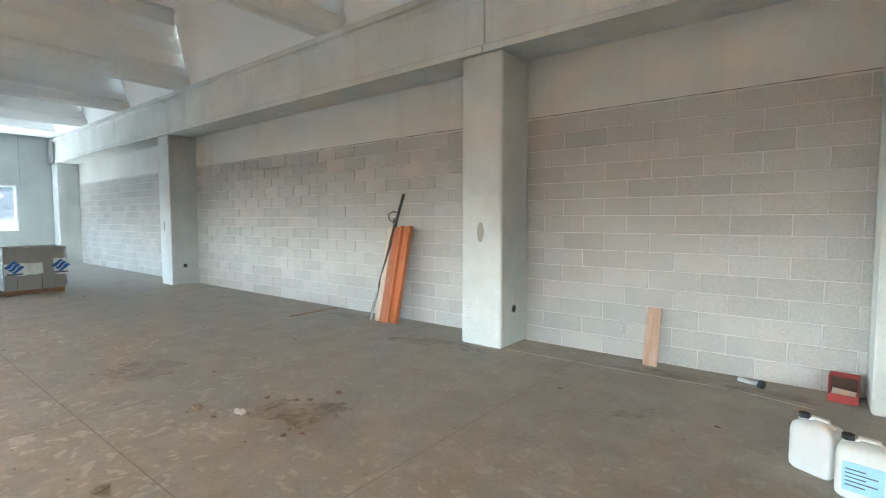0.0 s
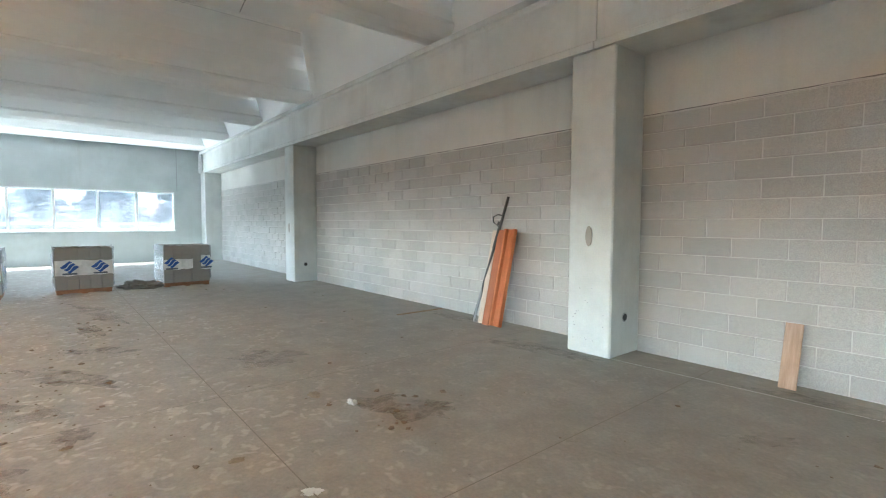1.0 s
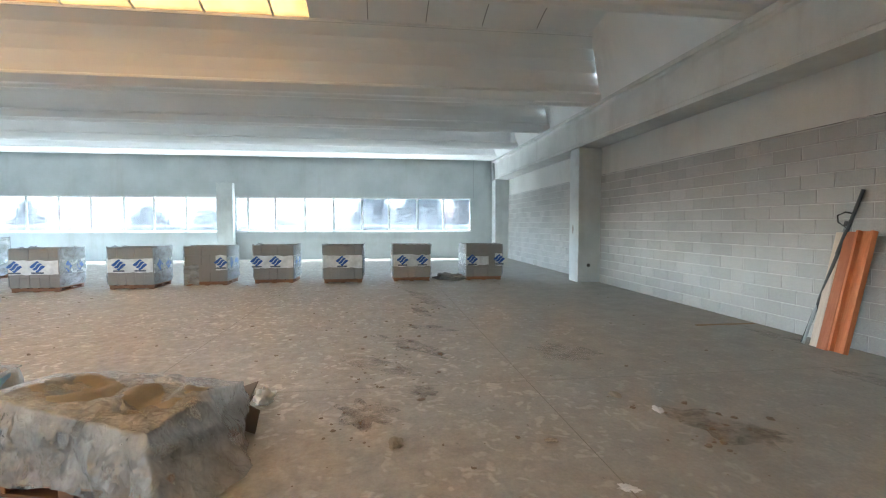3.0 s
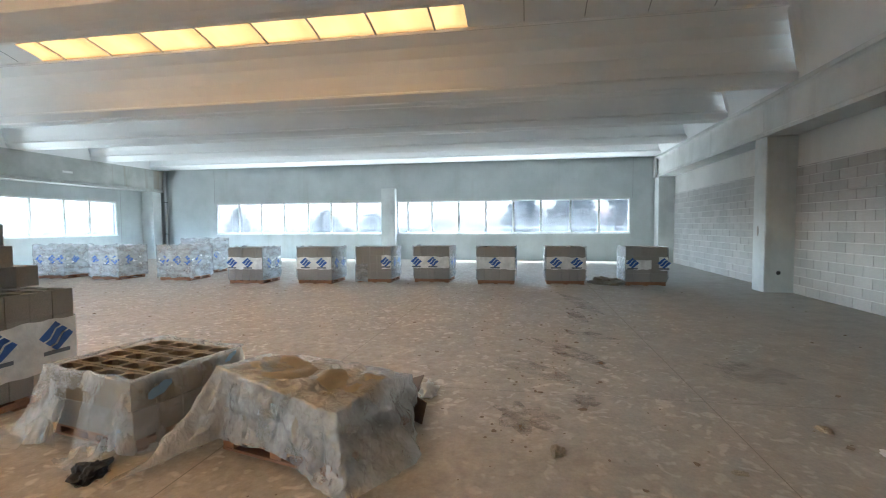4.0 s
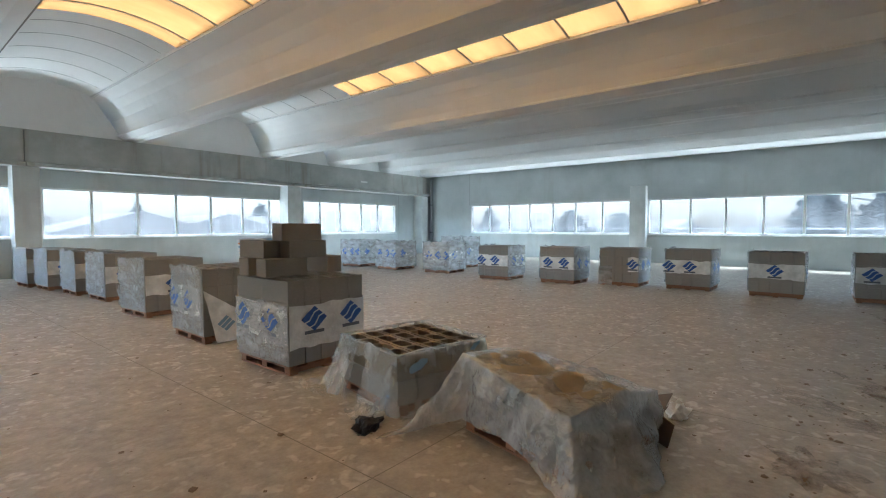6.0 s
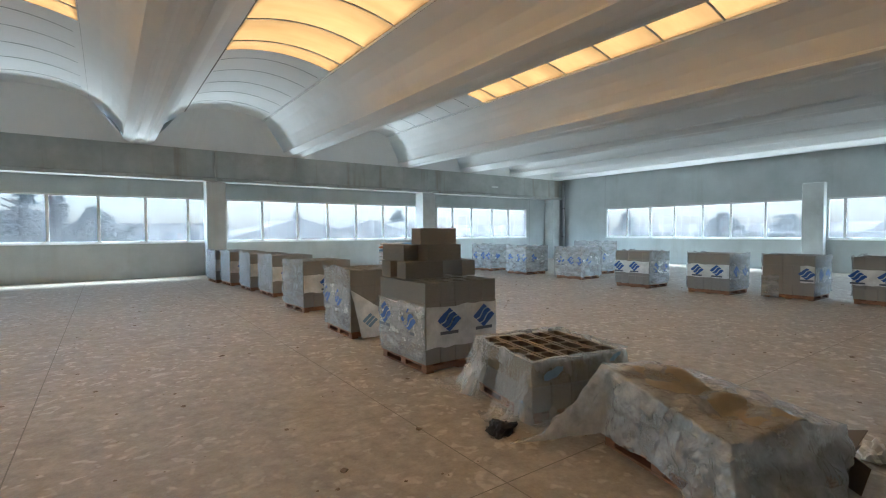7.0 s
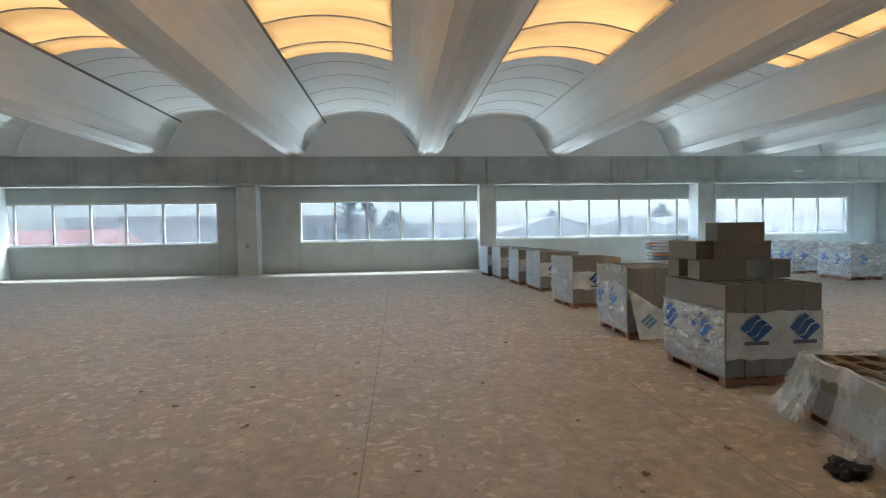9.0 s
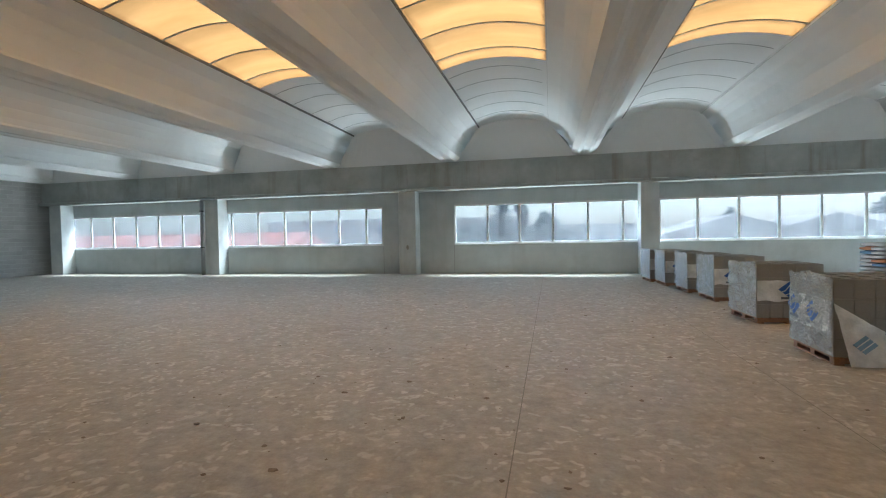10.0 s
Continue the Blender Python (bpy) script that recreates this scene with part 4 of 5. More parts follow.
# planks and rods leaning on the block wall
def leaning(name, foot, head, width, thick, material, label, category, group=""):
    a, b = Vector(foot), Vector(head)
    n = (b - a).length
    bm = box_bm(-width / 2, -thick / 2, 0, width / 2, thick / 2, n, None, 0.004)
    ob = part(name, bm, material)
    up = (b - a).normalized()
    side = Vector((1, 0, 0))
    out = up.cross(side).normalized()
    ob.matrix_basis = Matrix.Translation(a) @ Matrix((side, out * 1.0, up)).transposed().to_4x4()
    return tagged(ob, label, category, group)


# darker red that puts the shaded side of the channelled plank into colour
M_SHADED_RED_WOOD = wood("shaded_red_board", (0.30, 0.10, 0.045), (0.42, 0.16, 0.075), "z")
GP = "boards leaning on the block wall"
leaning("plank", (-5.02, 5.06, 0.012), (-5.06, 5.40, 1.43), 0.10, 0.03, M_PALE_WOOD, "pale raw wooden plank leaning on the block wall", "plank", GP)
leaning("plank", (-4.87, 5.02, 0.012), (-4.88, 5.37, 1.44), 0.13, 0.035, M_SHADED_RED_WOOD, "reddish wooden plank coloured dark as the channel's shaded side", "plank", GP)


def channel_board():
    """A board with two raised edges."""
    prof = [(-0.10, 0), (0.10, 0), (0.10, 0.07), (0.07, 0.07), (0.06, 0.02), (-0.06, 0.02), (-0.07, 0.07), (-0.10, 0.07)]
    bm = bmesh.new()
    lo = [bm.verts.new((x, -y, 0)) for x, y in prof]
    hi = [bm.verts.new((x, -y, 1.47)) for x, y in prof]
    for k in range(8):
        bm.faces.new((lo[k], lo[(k + 1) % 8], hi[(k + 1) % 8], hi[k]))
    for cap in (lo, hi):
        for q in ((0, 1, 4, 5), (1, 2, 3, 4), (0, 5, 6, 7)):
            bm.faces.new([cap[i] for i in q])
    bmesh.ops.recalc_face_normals(bm, faces=bm.faces[:])
    return bm


ob = part("channel_plank", channel_board(), M_RED_WOOD)
ob.matrix_basis = pose(-4.68, 5.06, 0.016, -13, 0, 0)
tagged(ob, "orange-red channelled plank leaning on the wall", "plank", GP)
rods = thing("steel_prop", "thin dark steel prop leaning on the block wall", "steel prop", None, GP)
part("rod", tube(((-5.22, 5.10, 0.012), (-4.83, 5.455, 1.95)), 0.021, None, 8), M_STEEL, rods)
part("handle", tube(((-4.93, 5.37, 1.48), (-5.02, 5.33, 1.56), (-5.03, 5.33, 1.64), (-4.95, 5.35, 1.68), (-4.885, 5.405, 1.66)), 0.010, None, 6), M_STEEL, rods)
part("collar", tube(((-4.99, 5.31, 1.16), (-4.93, 5.365, 1.46)), 0.027, None, 8), M_STEEL, rods)
r2 = thing("steel_rod", "dull grey steel tube leaning beside planks", "steel rod", None, GP)
part("rod", tube(((-5.17, 5.06, 0.012), (-5.02, 5.45, 1.55)), 0.017, None, 8), M_PIPE, r2)
part("end_cap", tube(((-5.023, 5.440, 1.51), (-5.018, 5.453, 1.57)), 0.022, None, 8), M_STEEL, r2)
leaning("short_board", (-1.135, 5.28, 0.004), (-1.14, 5.462, 0.60), 0.145, 0.02, M_BOARD, "short brown wooden board leaning on the block wall", "board")
lath = part("floor_lath", box_bm(-6.41, 4.45, 0.0, -6.36, 5.42, 0.012, None, 0.003), M_LATH)
tagged(lath, "thin brown wooden lath lying on the floor", "lath")


# jerrycans
def jerrycan(m, label, with_label):
    can = thing("jerrycan", label, "jerrycan", m, "pair of jerrycans")
    bm = bmesh.new()
    prof = [(0, 0.85), (0.02, 0.97), (0.05, 1.0), (0.27, 1.0), (0.31, 0.97), (0.335, 0.88), (0.35, 0.72), (0.36, 0.40)]
    rings = []
    for z, s in prof:
        ring = []
        for k in range(32):
            a = 2 * math.pi * k / 32
            c, q = math.cos(a), math.sin(a)
            e = 0.32
            ring.append(bm.verts.new((0.145 * s * math.copysign(abs(c) ** e, c), 0.105 * s * math.copysign(abs(q) ** e, q), z)))
        rings.append(ring)
    for p, q in zip(rings, rings[1:]):
        for k in range(32):
            bm.faces.new((p[k], p[(k + 1) % 32], q[(k + 1) % 32], q[k]))
    bm.faces.new(rings[0][::-1])
    bm.faces.new(rings[-1])
    part("body", bm, M_CAN, can, "", True)
    part("handle", tube(((-0.05, 0, 0.345), (-0.03, 0, 0.385), (0.07, 0, 0.385), (0.11, 0, 0.34)), 0.016, None, 10), M_CAN, can, "", True)
    neck = part("neck", tube(((-0.09, 0, 0.335), (-0.09, 0, 0.365)), 0.033, None, 16), M_CAN, can)
    part("cap", tube(((-0.09, 0, 0.362), (-0.09, 0, 0.395)), 0.036, None, 16), M_RAG, neck, "black screw cap")
    can.scale = (0.84, 0.84, 0.86)
    if with_label:
        paper = part("paper_label", box_bm(-0.10, -0.1075, 0.06, 0.11, -0.1055, 0.25), M_LABEL, can, "pale blue printed paper label")
        for k in range(5):
            part("label_bar", box_bm(-0.085, -0.1085, 0.20 - 0.026 * k, 0.02 + 0.06 * (k % 2), -0.1076, 0.208 - 0.026 * k), M_INK, paper)
    return can


def can_material():
    n = Nodes("milky_polyethylene")
    col = n.mix(n.noise(n.place(False), 7, 4), (0.58, 0.59, 0.58), (0.68, 0.69, 0.68))
    p = n.add("BsdfPrincipled", Roughness=0.35)
    n.set(p, "Base Color", col)
    n.set(p, "Subsurface Weight", 0.0)
    return n.surface(p.outputs[0])


M_CAN = can_material()
jerrycan(pose(0.25, 3.70, 0, 0, 0, -28), "used milky white plastic jerrycan with black cap", False)
jerrycan(pose(0.46, 3.50, 0, 0, 0, -10), "milky white plastic jerrycan with pale blue label", True)

# open red carton in the corner
box = thing("red_carton", "open torn red and white carton on the floor", "carton", pose(0.44, 5.28, 0, 0, 0, -6))
for name, b, mtl in (("base", (-0.10, -0.09, 0.0, 0.10, 0.09, 0.006), M_CARD), ("side", (-0.10, 0.084, 0.006, 0.10, 0.09, 0.22), M_CARD), ("side", (-0.10, -0.09, 0.006, -0.094, 0.084, 0.22), M_RED), ("side", (0.094, -0.09, 0.006, 0.10, 0.084, 0.22), M_RED), ("front", (-0.094, -0.09, 0.006, 0.094, -0.084, 0.075), M_RED)):
    part(name, box_bm(*b), mtl, box)
ob = part("flap", box_bm(-0.10, -0.07, -0.003, 0.10, 0.0, 0.003), M_RED, box)
ob.matrix_basis = pose(0, 0.09, 0.222, 20, 0, 0)
ob = part("inner_sheet", box_bm(-0.08, -0.08, 0, 0.08, 0.06, 0.006), M_WHITE_PLASTIC, box)
ob.matrix_basis = pose(0, 0, 0.06, 18, 4, 0)
tubeob = thing("sealant_tube", "clear plastic tube with black ring on the floor", "tube", pose(-0.2, 5.23, 0.032, 0, 0, -25))
part("body", tube(((-0.14, 0, 0), (0.05, 0, 0)), 0.024, None, 12), M_FILM, tubeob, "", True)
ringbm = tube(((0.05, 0, 0.006), (0.085, 0, 0.006)), 0.038, None, 16)
part("ring", ringbm, M_RAG, tubeob, "black plastic ring")

# sacks on a pallet near the window wall
sp = thing("sack_pallet", "pallet stacked with printed paper cement sacks", "sack pallet", pose(-9.55, -17.3, 0, 0, 0, 8))
wooden_base(sp)


def sack_mesh(name, w, d, h, material, seed):
    bm = bmesh.new()
    bmesh.ops.create_cube(bm, size=1)
    bmesh.ops.subdivide_edges(bm, edges=bm.edges[:], cuts=4, use_grid_fill=True)
    for v in bm.verts:
        x, y, z = v.co * 2
        edge = 1 - 0.55 * max(abs(x), abs(y)) ** 4
        v.co = Vector((x * w / 2, y * d / 2, (z * 0.5 * edge + 0.5) * h + 0.01 * noise.noise((x * 2, y * 2, seed))))
    return mesh_of(name, bm, material, True)


SACK = sack_mesh("sack", 0.62, 0.42, 0.125, M_SACK, 1)
SACK_B = sack_mesh("sack", 0.60, 0.43, 0.125, M_SACK_PRINT, 2)
SACK_O = sack_mesh("sack", 0.61, 0.42, 0.125, M_SACK_ORANGE, 3)
for k in range(8):
    for i, (x, y) in enumerate(((-0.3, -0.22), (0.3, -0.22), (-0.3, 0.22), (0.3, 0.22))):
        ob = part("sack", (SACK, SACK, SACK_B, SACK, SACK, SACK_O, SACK)[(k * 3 + i) % 7], None, sp)
        ob.matrix_basis = pose(x + random.uniform(-.02, .02), y + random.uniform(-.02, .02), 0.12 + k * 0.122, 0, 0, random.uniform(-4, 4))
for i, (x, y, h) in enumerate(((-10.75, -17.15, 0.80), (-11.5, -17.4, 0.74))):
    ob = crumpled("big_bag", (0.42, 0.40, h * 0.58), 21 + i, M_WHITE_PLASTIC, "bulging white woven bulk bag on the floor", "bulk bag", pose(x, y, 0), 0.6, 3)


# ---- fixtures on the walls ----
def disc(bm, c, axis, rx, rz, thick=0.006, n=20):
    vs = []
    for k in range(n):
        a = 2 * math.pi * k / n
        vs.append(bm.verts.new((c[0] + rx * math.cos(a), c[1], c[2] + rz * math.sin(a)) if axis == "y" else (c[0], c[1] + rx * math.cos(a), c[2] + rz * math.sin(a))))
    f = bm.faces.new(vs)
    r = bmesh.ops.extrude_face_region(bm, geom=[f])
    d = Vector((0, -thick, 0)) if axis == "y" else Vector((thick, 0, 0))
    for v in r["geom"]:
        if isinstance(v, bmesh.types.BMVert):
            v.co += d
    bmesh.ops.recalc_face_normals(bm, faces=bm.faces[:])
    return bm


M_PATCH = plain("filler_patch", (0.33, 0.31, 0.27), 0.9)
for x in (-3.02, -12.05):
    tagged(part("filler_patch", disc(bmesh.new(), (x, 4.869, 1.40), "y", 0.045, 0.12, 0.004), M_PATCH), "oval brown filler patch on a pillar", "patch")
tagged(part("filler_patch", disc(bmesh.new(), (6.0, -18.676, 1.10), "y", 0.05, 0.1, -0.004), M_PATCH), "oval brown filler patch on a pillar", "patch")
for x in (-2.718, -11.718):
    box_out = thing("conduit_socket", "round dark conduit hole in the pillar side", "socket")
    part("rim", disc(bmesh.new(), (x, 5.17, 0.45), "x", 0.055, 0.055, 0.004), M_PIPE, box_out)
    # flat disc; its near-black colour paints the shade inside the hole
    part("hole", disc(bmesh.new(), (x + 0.004, 5.17, 0.45), "x", 0.042, 0.042, 0.003), M_DARK, box_out)
tagged(part("plate", box_bm(-16.42, -18.80, 3.78, -15.99, -18.795, 3.86), M_WHITE_PLASTIC), "small white maker's plate on the beam", "plate")
for name, x, y, z1 in (("downpipe", -21.22, -18.60, 4.3), ("downpipe", 15.42, -18.60, 3.30)):
    dp = thing(name, "dark grey rainwater downpipe beside a pillar", "downpipe")
    part("pipe", tube(((x, y, 0.0), (x, y, z1)), 0.085, None, 16), M_PIPE, dp, "", True)
    part("bracket", tube(((x, y, 1.2), (x, y, 1.24)), 0.094, None, 16), M_STEEL, dp)
    part("bracket", tube(((x, y, 2.8), (x, y, 2.84)), 0.094, None, 16), M_STEEL, dp)
part("elbow", tube(((15.42, -18.60, 3.22), (15.36, -18.58, 3.34), (14.9, -18.58, 3.36), (14.7, -18.62, 3.36)), 0.07, None, 12), M_PIPE, dp, "", True)
structure("trim_pillar_stub", box_bm(-21.38, 4.80, Z_PIL_N + 0.01, -21.0, 4.865, 4.30, None, 0.01), M_PILLAR, "concrete stub beside the beam end", "stub")
# upright seams between the precast panels
for i, x in enumerate((4.22, 7.23, -12.85, -19.2)):
    structure(f"trim_panel_seam_{i + 1}", box_bm(x - 0.012, Y_WIN - 0.002, 0.0, x + 0.012, Y_WIN + 0.004, 1.19 if i < 2 else 3.3), M_PIPE, "grey sealed seam between wall panels", "seam")
for i, y in enumerate((-15.95, 4.0)):
    structure(f"trim_far_seam_{i + 1}", box_bm(X_FAR - 0.002, y - 0.012, 2.74, X_FAR + 0.004, y + 0.012, 4.6), M_PIPE, "grey sealed seam between wall panels", "seam")


# small air holes in the face of the nearest pillar, dirt at the feet of others
rp = random.Random(9)
host = bpy.data.objects["pillar_block_side_1"]
for _ in range(22):
    r = rp.uniform(0.004, 0.009)
    # flat discs, grey in place of the shade within each hole
    part("air_hole_shade", disc(bmesh.new(), (rp.uniform(-3.22, -2.78), 4.8695, 0.15 + 0.75 * rp.random() ** 1.5), "y", r, r * 0.8, 0.001, 8), M_PIPE, host)

# ---- dirt on the floor ----
def dirt_patch(cx, cy, rx, ry, turn, seed, material, label):
    """A low uneven smear of dirt with a ragged outline."""
    bm = bmesh.new()
    n, m = 36, 5
    rings = []
    for j in range(1, m + 1):
        ring = []
        for k in range(n):
            a = 2 * math.pi * k / n
            r = (j / m) * (0.75 + 0.45 * noise.noise((2.2 * math.cos(a), 2.2 * math.sin(a), seed)) + 0.25 * noise.noise((6 * math.cos(a), 6 * math.sin(a), seed)))
            z = 0.0035 + 0.008 * (1 - j / m) * abs(noise.noise((j * 0.9, k * 0.7, seed)))
            ring.append(bm.verts.new((rx * r * math.cos(a), ry * r * math.sin(a), z)))
        rings.append(ring)
    c = bm.verts.new((0, 0, 0.006))
    for k in range(n):
        bm.faces.new((c, rings[0][k], rings[0][(k + 1) % n]))
    for p, q in zip(rings, rings[1:]):
        for k in range(n):
            bm.faces.new((p[k], q[k], q[(k + 1) % n], p[(k + 1) % n]))
    ob = part("dirt_patch", bm, material)
    ob.matrix_basis = pose(cx, cy, 0, 0, 0, turn)
    return tagged(ob, label, "dirt patch", "", "stuff")


def dirt_material(name, color, cover):
    n = Nodes(name)
    at = n.place()
    f = n.ramp(n.noise(at, 4.0, 7, 0.75), (0.42, 0.0), (0.66, cover))
    p = n.add("BsdfDiffuse")
    n.set(p, "Color", n.mix(n.noise(at, 30, 4), tuple(c * 0.7 for c in color), tuple(c * 1.3 for c in color)))
    t = n.add("BsdfTransparent")
    m = n.add("MixShader", Fac=f)
    n.tree.links.new(t.outputs[0], m.inputs[1])
    n.tree.links.new(p.outputs[0], m.inputs[2])
    return n.surface(m.outputs[0])


M_DIRT = dirt_material("brown_dirt", (0.27, 0.185, 0.12), 0.75)
M_DAMP = dirt_material("damp_trace", (0.30, 0.26, 0.21), 0.5)
for cx, cy, rx, ry, turn, mt in ((-3.05, 2.25, 0.60, 0.30, 40, M_DIRT), (-5.2, 1.9, 0.55, 0.40, 40, M_DAMP), (-5.75, 0.1, 0.9, 0.22, 30, M_DIRT), (-6.7, 0.5, 0.6, 0.2, 55, M_DIRT), (-5.0, -0.35, 0.7, 0.25, 40, M_DAMP), (-3.65, -0.45, 0.40, 0.30, 20, M_DIRT), (-9.7, 0.6, 1.5, 0.25, 10, M_DAMP), (-8.2, 0.4, 0.8, 0.18, 5, M_DIRT), (-3.6, 4.6, 0.9, 0.25, 5, M_DAMP), (-0.6, 5.1, 1.2, 0.22, 0, M_DAMP), (-5.6, 5.1, 0.7, 0.2, 0, M_DAMP), (-0.9, 3.9, 0.3, 0.12, 40, M_DAMP), (-4.1, 0.1, 0.2, 0.16, 0, M_DIRT), (-13.2, 1.0, 0.8, 0.5, 0, M_DAMP)):
    dirt_patch(cx, cy, rx, ry, turn, cx * 3.1 + cy, mt, "brown smear of dried dirt on the floor")

chips = bmesh.new()
rnd = random.Random(5)


def chip(bm, x, y, r):
    k = rnd.randint(4, 6)
    top = [bm.verts.new((x + r * rnd.uniform(0.5, 1.1) * math.cos(2 * math.pi * i / k), y + r * rnd.uniform(0.4, 1.0) * math.sin(2 * math.pi * i / k), rnd.uniform(0.15, 0.45) * r)) for i in range(k)]
    low_ring = [bm.verts.new((v.co.x + (v.co.x - x) * 0.25, v.co.y + (v.co.y - y) * 0.25, 0.001)) for v in top]
    bm.faces.new(top)
    for i in range(k):
        bm.faces.new((low_ring[i], low_ring[(i + 1) % k], top[(i + 1) % k], top[i]))


for _ in range(1500):
    x, y = rnd.uniform(-13, 6), rnd.uniform(-15, 4.5)
    if rnd.random() < (0.35 if y > 0.8 else 1.0):
        chip(chips, x, y, 0.008 + 0.022 * rnd.random() ** 4)
for _ in range(110):
    t = rnd.random()
    chip(chips, -3.3 - 6 * t + rnd.gauss(0, 0.35), -0.6 + 1.3 * t + rnd.gauss(0, 0.18), 0.010 + 0.025 * rnd.random() ** 4)
for _ in range(22):
    chip(chips, -3.1 + rnd.gauss(0, 0.3), 2.2 + rnd.gauss(0, 0.22), 0.01 + 0.03 * rnd.random() ** 3)
tagged(part("floor_crumbs", chips, M_CHIP), "scattered crumbs of dirt and stone on the floor", "crumbs", "", "stuff")
for x, y, s, mt, lab in ((-3.79, 1.79, 0.09, M_SAND, "curled scrap of tan paper on the floor"), (-3.41, 1.97, 0.08, M_WHITE_PLASTIC, "crumpled pale paper scrap on the floor"), (-2.35, 1.12, 0.07, M_WHITE_PLASTIC, "crumpled pale paper scrap on the floor"), (-3.1, -0.2, 0.10, M_SAND, "curled scrap of tan paper on the floor"), (-6.3, -0.5, 0.045, M_CHIP, "dark lump of dried mud on the floor"), (-7.2, -2.2, 0.045, M_CHIP, "dark lump of dried mud on the floor"), (-3.9, 0.05, 0.045, M_CHIP, "dark lump of dried mud on the floor"), (-3.0, 0.9, 0.06, M_SAND, "curled scrap of tan paper on the floor"), (-1.0, -6.8, 0.04, M_CHIP, "dark lump of dried mud on the floor")):
    crumpled("floor_scrap", (s * 0.8, s * 0.5, s * 0.22), x * 5 + y, mt, lab, "scrap", pose(x, y, 0, 0, 0, rnd.uniform(0, 180)), 0.0, 3)

# ---- outside ----
M_GROUND = concrete("outside_ground", (0.44, 0.43, 0.41), (0.54, 0.53, 0.51), 0.05)
structure("ground", box_bm(-700, -700, -5.2, 700, 700, -5.0), M_GROUND, "wide pale ground around the building", "ground")
# wall, roof and foliage colours are lightened to carry the distance haze
M_WALL_OUT = plain("outside_pale_wall", (0.58, 0.54, 0.49), 0.9, 0, 0.1, 0.3)
M_WALL_OUT2 = plain("outside_beige_wall", (0.38, 0.31, 0.27), 0.9, 0, 0.1, 0.3)
M_ROOF_RED = plain("outside_red_tiles", (0.42, 0.15, 0.11), 0.9, 0, 0.2, 1.5)
M_ROOF_GREY = plain("outside_grey_roof", (0.47, 0.43, 0.39), 0.9, 0, 0.1, 0.5)
M_WIN_OUT = plain("outside_window_glass", (0.22, 0.24, 0.26), 0.3, 0, 0.1)
M_HAZY_LEAF = plain("outside_hazy_foliage", (0.15, 0.18, 0.17), 0.9, 0, 0.3, 2.0)
M_BARK = plain("outside_bark", (0.10, 0.08, 0.06), 0.9)


def house(x, y, w, d, h, turn, roof_h, wall_m, roof_m, label, storeys=2, cols=5):
    hs = thing("house", label, "house", pose(x, y, -5, 0, 0, turn))
    part("wall", box_bm(-w / 2, -d / 2, 0, w / 2, d / 2, h), wall_m, hs)
    if roof_h > 0.5:
        part("roof", prism([(-d / 2 - .4, h), (0, h + roof_h), (d / 2 + .4, h)], -w / 2 - .4, w / 2 + .4, "x"), roof_m, hs)
    else:
        part("roof", box_bm(-w / 2 - .2, -d / 2 - .2, h, w / 2 + .2, d / 2 + .2, h + 0.4), roof_m, hs)
    for s in range(storeys):
        for c in range(cols):
            u = -w / 2 + w * (c + 0.5) / cols
            z = h * (s + 0.35) / storeys
            for side in (-1, 1):
                part("window", box_bm(u - 0.6, side * d / 2 - 0.06, z, u + 0.6, side * d / 2 + 0.06, z + 1.3), M_WIN_OUT, hs)
    return hs


PALE, BEIGE = "pale low house seen through the windows", "beige flat-roofed apartment house seen through the windows"
house(43, -46, 34, 13, 4.9, 3, 2.3, M_WALL_OUT2, M_ROOF_RED, "house with a broad red tiled roof outside", 1, 6)
house(18, -84, 26, 12, 9.0, 4, 0, M_WALL_OUT2, M_ROOF_GREY, BEIGE, 3, 8)
house(44, -96, 30, 12, 9.6, -5, 0, M_WALL_OUT2, M_ROOF_GREY, BEIGE, 3, 8)
house(-6, -92, 22, 10, 7.6, 3, 0, M_WALL_OUT, M_ROOF_GREY, BEIGE, 2, 6)
for i in range(3):
    house(-20 - i * 11, -66 - i * 2, 10.5, 16, 6.0, 92, 2.3, M_WALL_OUT, M_ROOF_GREY, "pale gabled workshop outside the windows", 1, 3)
house(-56, -68, 26, 18, 6.0, 2, 1.8, M_WALL_OUT, M_ROOF_GREY, "long pale shed with a grey roof outside", 1, 6)
house(-95, -40, 40, 14, 6.4, 85, 1.5, M_WALL_OUT, M_ROOF_GREY, "long pale shed with a grey roof outside", 1, 7)
house(-110, 4, 34, 14, 6.2, 92, 0, M_WALL_OUT, M_ROOF_GREY, "long pale flat shed outside", 1, 7)
house(-74, 16, 12, 12, 6.6, 88, 2.4, M_WALL_OUT, M_ROOF_RED, "pale house with a tiled roof outside", 2, 3)
para = thing("parapet", "white parapet along the roof edge outside", "parapet")
part("coping", box_bm(-34.2, -60, -0.1, -34.0, 30, 1.02), M_WALL_OUT, para)
part("rail", tube(((-34.1, -60, 1.42), (-34.1, 30, 1.42)), 0.05, None, 6), M_FRAME, para)
for k in range(15):
    part("post", tube(((-34.1, -58 + 6 * k, 1.0), (-34.1, -58 + 6 * k, 1.44)), 0.03, None, 6), M_FRAME, para)


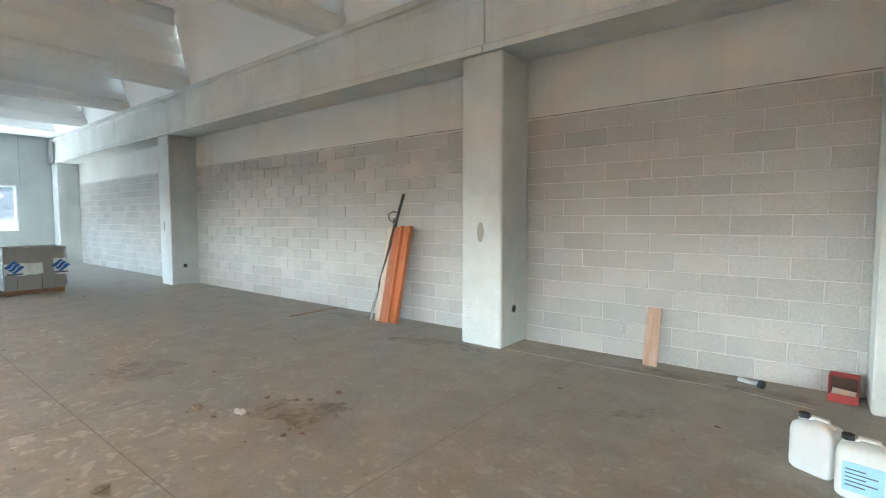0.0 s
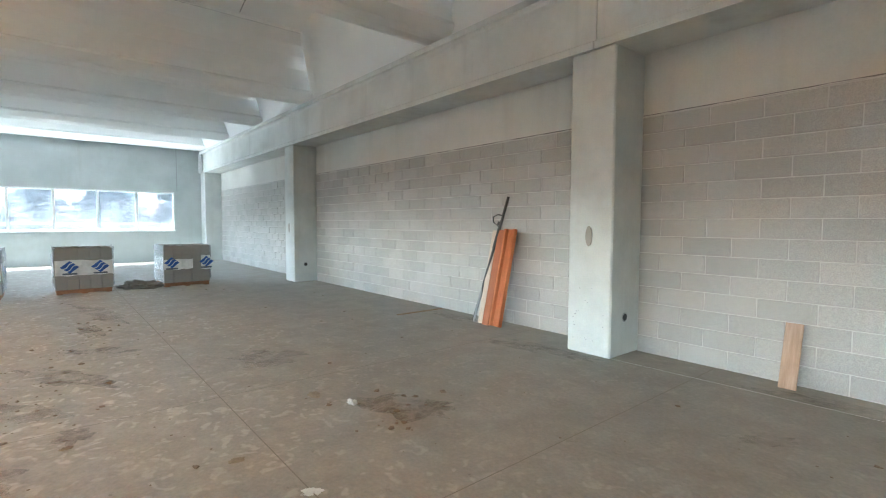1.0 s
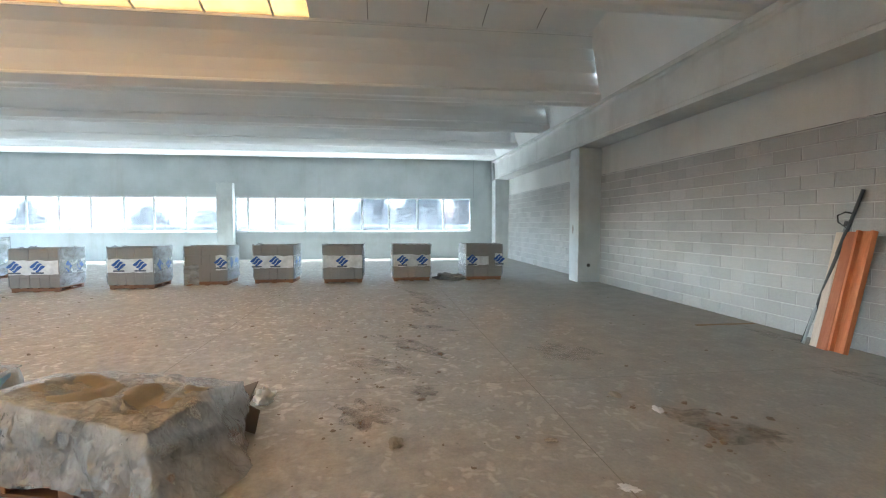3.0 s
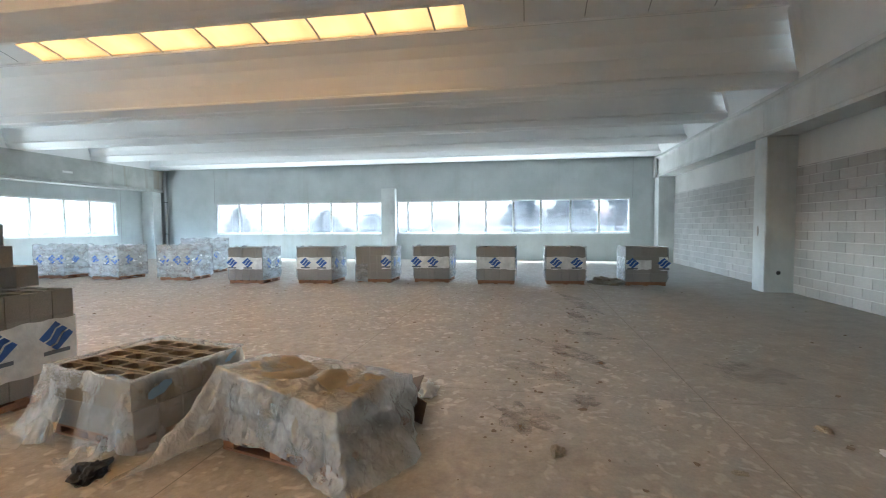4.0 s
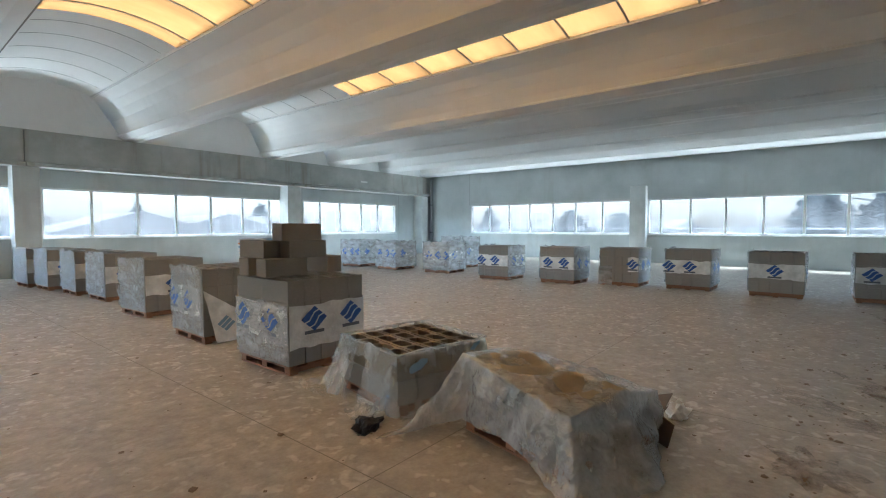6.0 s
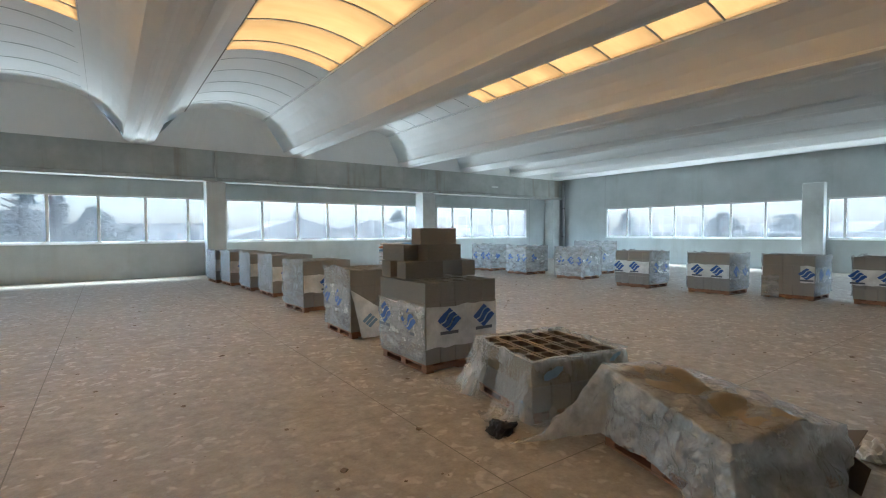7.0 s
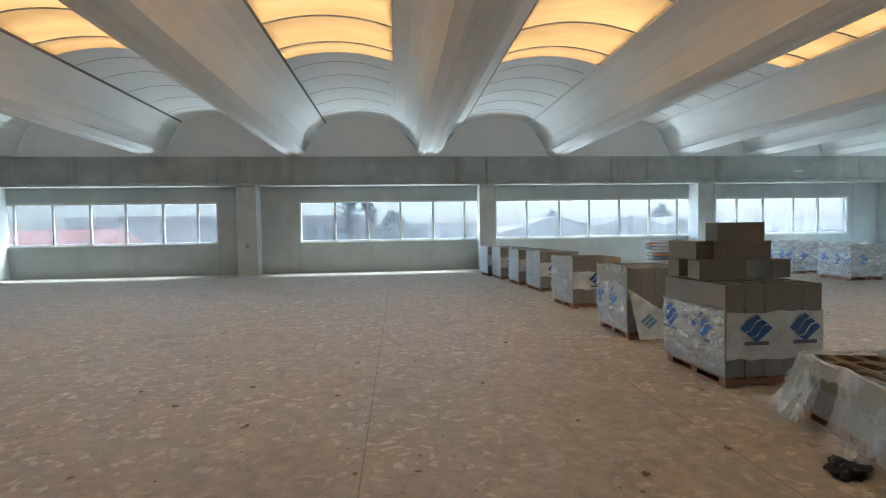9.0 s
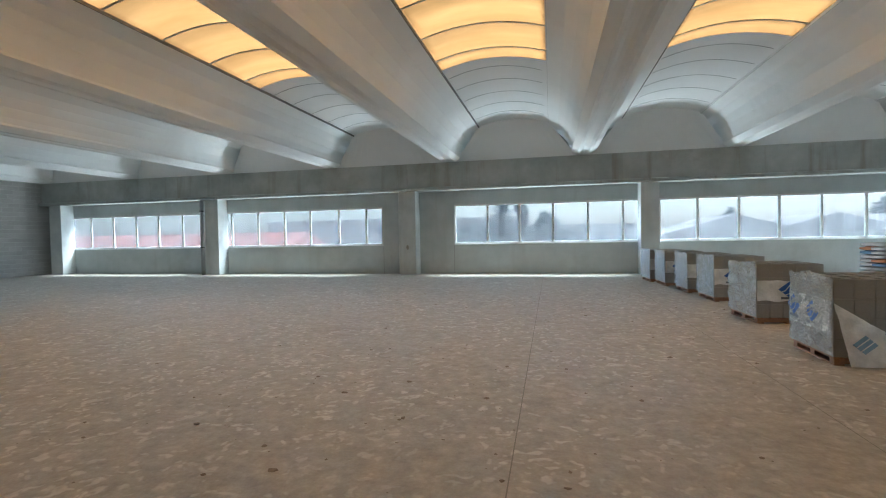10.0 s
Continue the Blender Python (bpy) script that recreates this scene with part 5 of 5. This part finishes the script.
def tree(x, y, h, r, seed, label, pointed):
    tr = thing("tree", label, "tree", pose(x, y, -5))
    rn = random.Random(seed)
    part("trunk", tube([(0.15 * rn.uniform(-1, 1) * k, 0.1 * k * rn.uniform(-1, 1), h * 0.9 * k / 6) for k in range(7)], 0.28, None, 8), M_BARK, tr)
    for k in range(7):
        a = rn.uniform(0, 6.28)
        z = h * rn.uniform(0.35, 0.8)
        part("limb", tube(((0, 0, z - 0.6), (math.cos(a) * r * .5, math.sin(a) * r * .5, z), (math.cos(a) * r * .85, math.sin(a) * r * .85, z + 0.3)), 0.07, None, 5), M_BARK, tr)
    bm = bmesh.new()
    tiers = 11
    for k in range(tiers):
        s = k / (tiers - 1)
        z = h * (0.28 + 0.72 * s)
        rr = r * ((1 - s) ** 0.8 + 0.06 if pointed else max(0.15, math.sin(math.pi * (0.25 + 0.72 * s))))
        for _ in range(int(46 * (0.3 + rr / r))):
            a, q = rn.uniform(0, 6.28), rr * rn.random() ** 0.45
            c = Vector((q * math.cos(a), q * math.sin(a), z + rn.gauss(0, h * 0.03) - (0.12 * q if pointed else 0)))
            for _ in range(4):
                e = Vector((rn.gauss(0, 1), rn.gauss(0, 1), rn.gauss(0, 0.45))).normalized() * r * 0.13
                f = Vector((rn.gauss(0, 1), rn.gauss(0, 1), rn.gauss(0, 0.45))).normalized() * r * 0.08
                o = c + Vector((rn.gauss(0, 1), rn.gauss(0, 1), rn.gauss(0, .5))) * r * 0.06
                bm.faces.new([bm.verts.new(p) for p in (o - e, o + f, o + e, o - f)])
    part("crown", bm, M_HAZY_LEAF, tr)
    return tr


CEDAR, BROAD = "tall dark cedar outside the windows", "round dark tree outside the windows"
for x, y, h, r, p in ((4.8, -46, 11.5, 1.6, True), (3.0, -47, 11.0, 1.2, True), (7.0, -52, 7.4, 2.6, False), (0.8, -49, 8.0, 3.4, False), (21, -74, 7.5, 5.0, False), (-58, 5, 11.5, 5.5, True), (-60, -1, 10.5, 4.5, True), (-64, 11.5, 11.0, 4.0, True), (-70, -24, 8.2, 3.5, False), (-84, -38, 9.0, 4.0, False), (-48, -84, 10.0, 3.6, False), (-30, -92, 9.6, 3.0, False), (-90, -60, 10, 4, True), (12, -70, 7.5, 4.0, False)):
    tree(x, y, h, r, int(x * 7 + y), CEDAR if p else BROAD, p)

# ---- walls of blocks ----
END_BLOCK = block_mesh(0.5)
for row in range(22):
    for k in range(7):
        ob = part("block", END_BLOCK, None, wall_end)
        ob.matrix_basis = pose(X_END + random.uniform(-0.002, 0.002), -15.8 - 0.5 * k - 0.25 * (row % 2), row * 0.2, 0, 0, -90)
for name, x0, x1 in block_bays:
    block_bay(name, x0, x1, "grey hollow block wall with pale mortar joints")
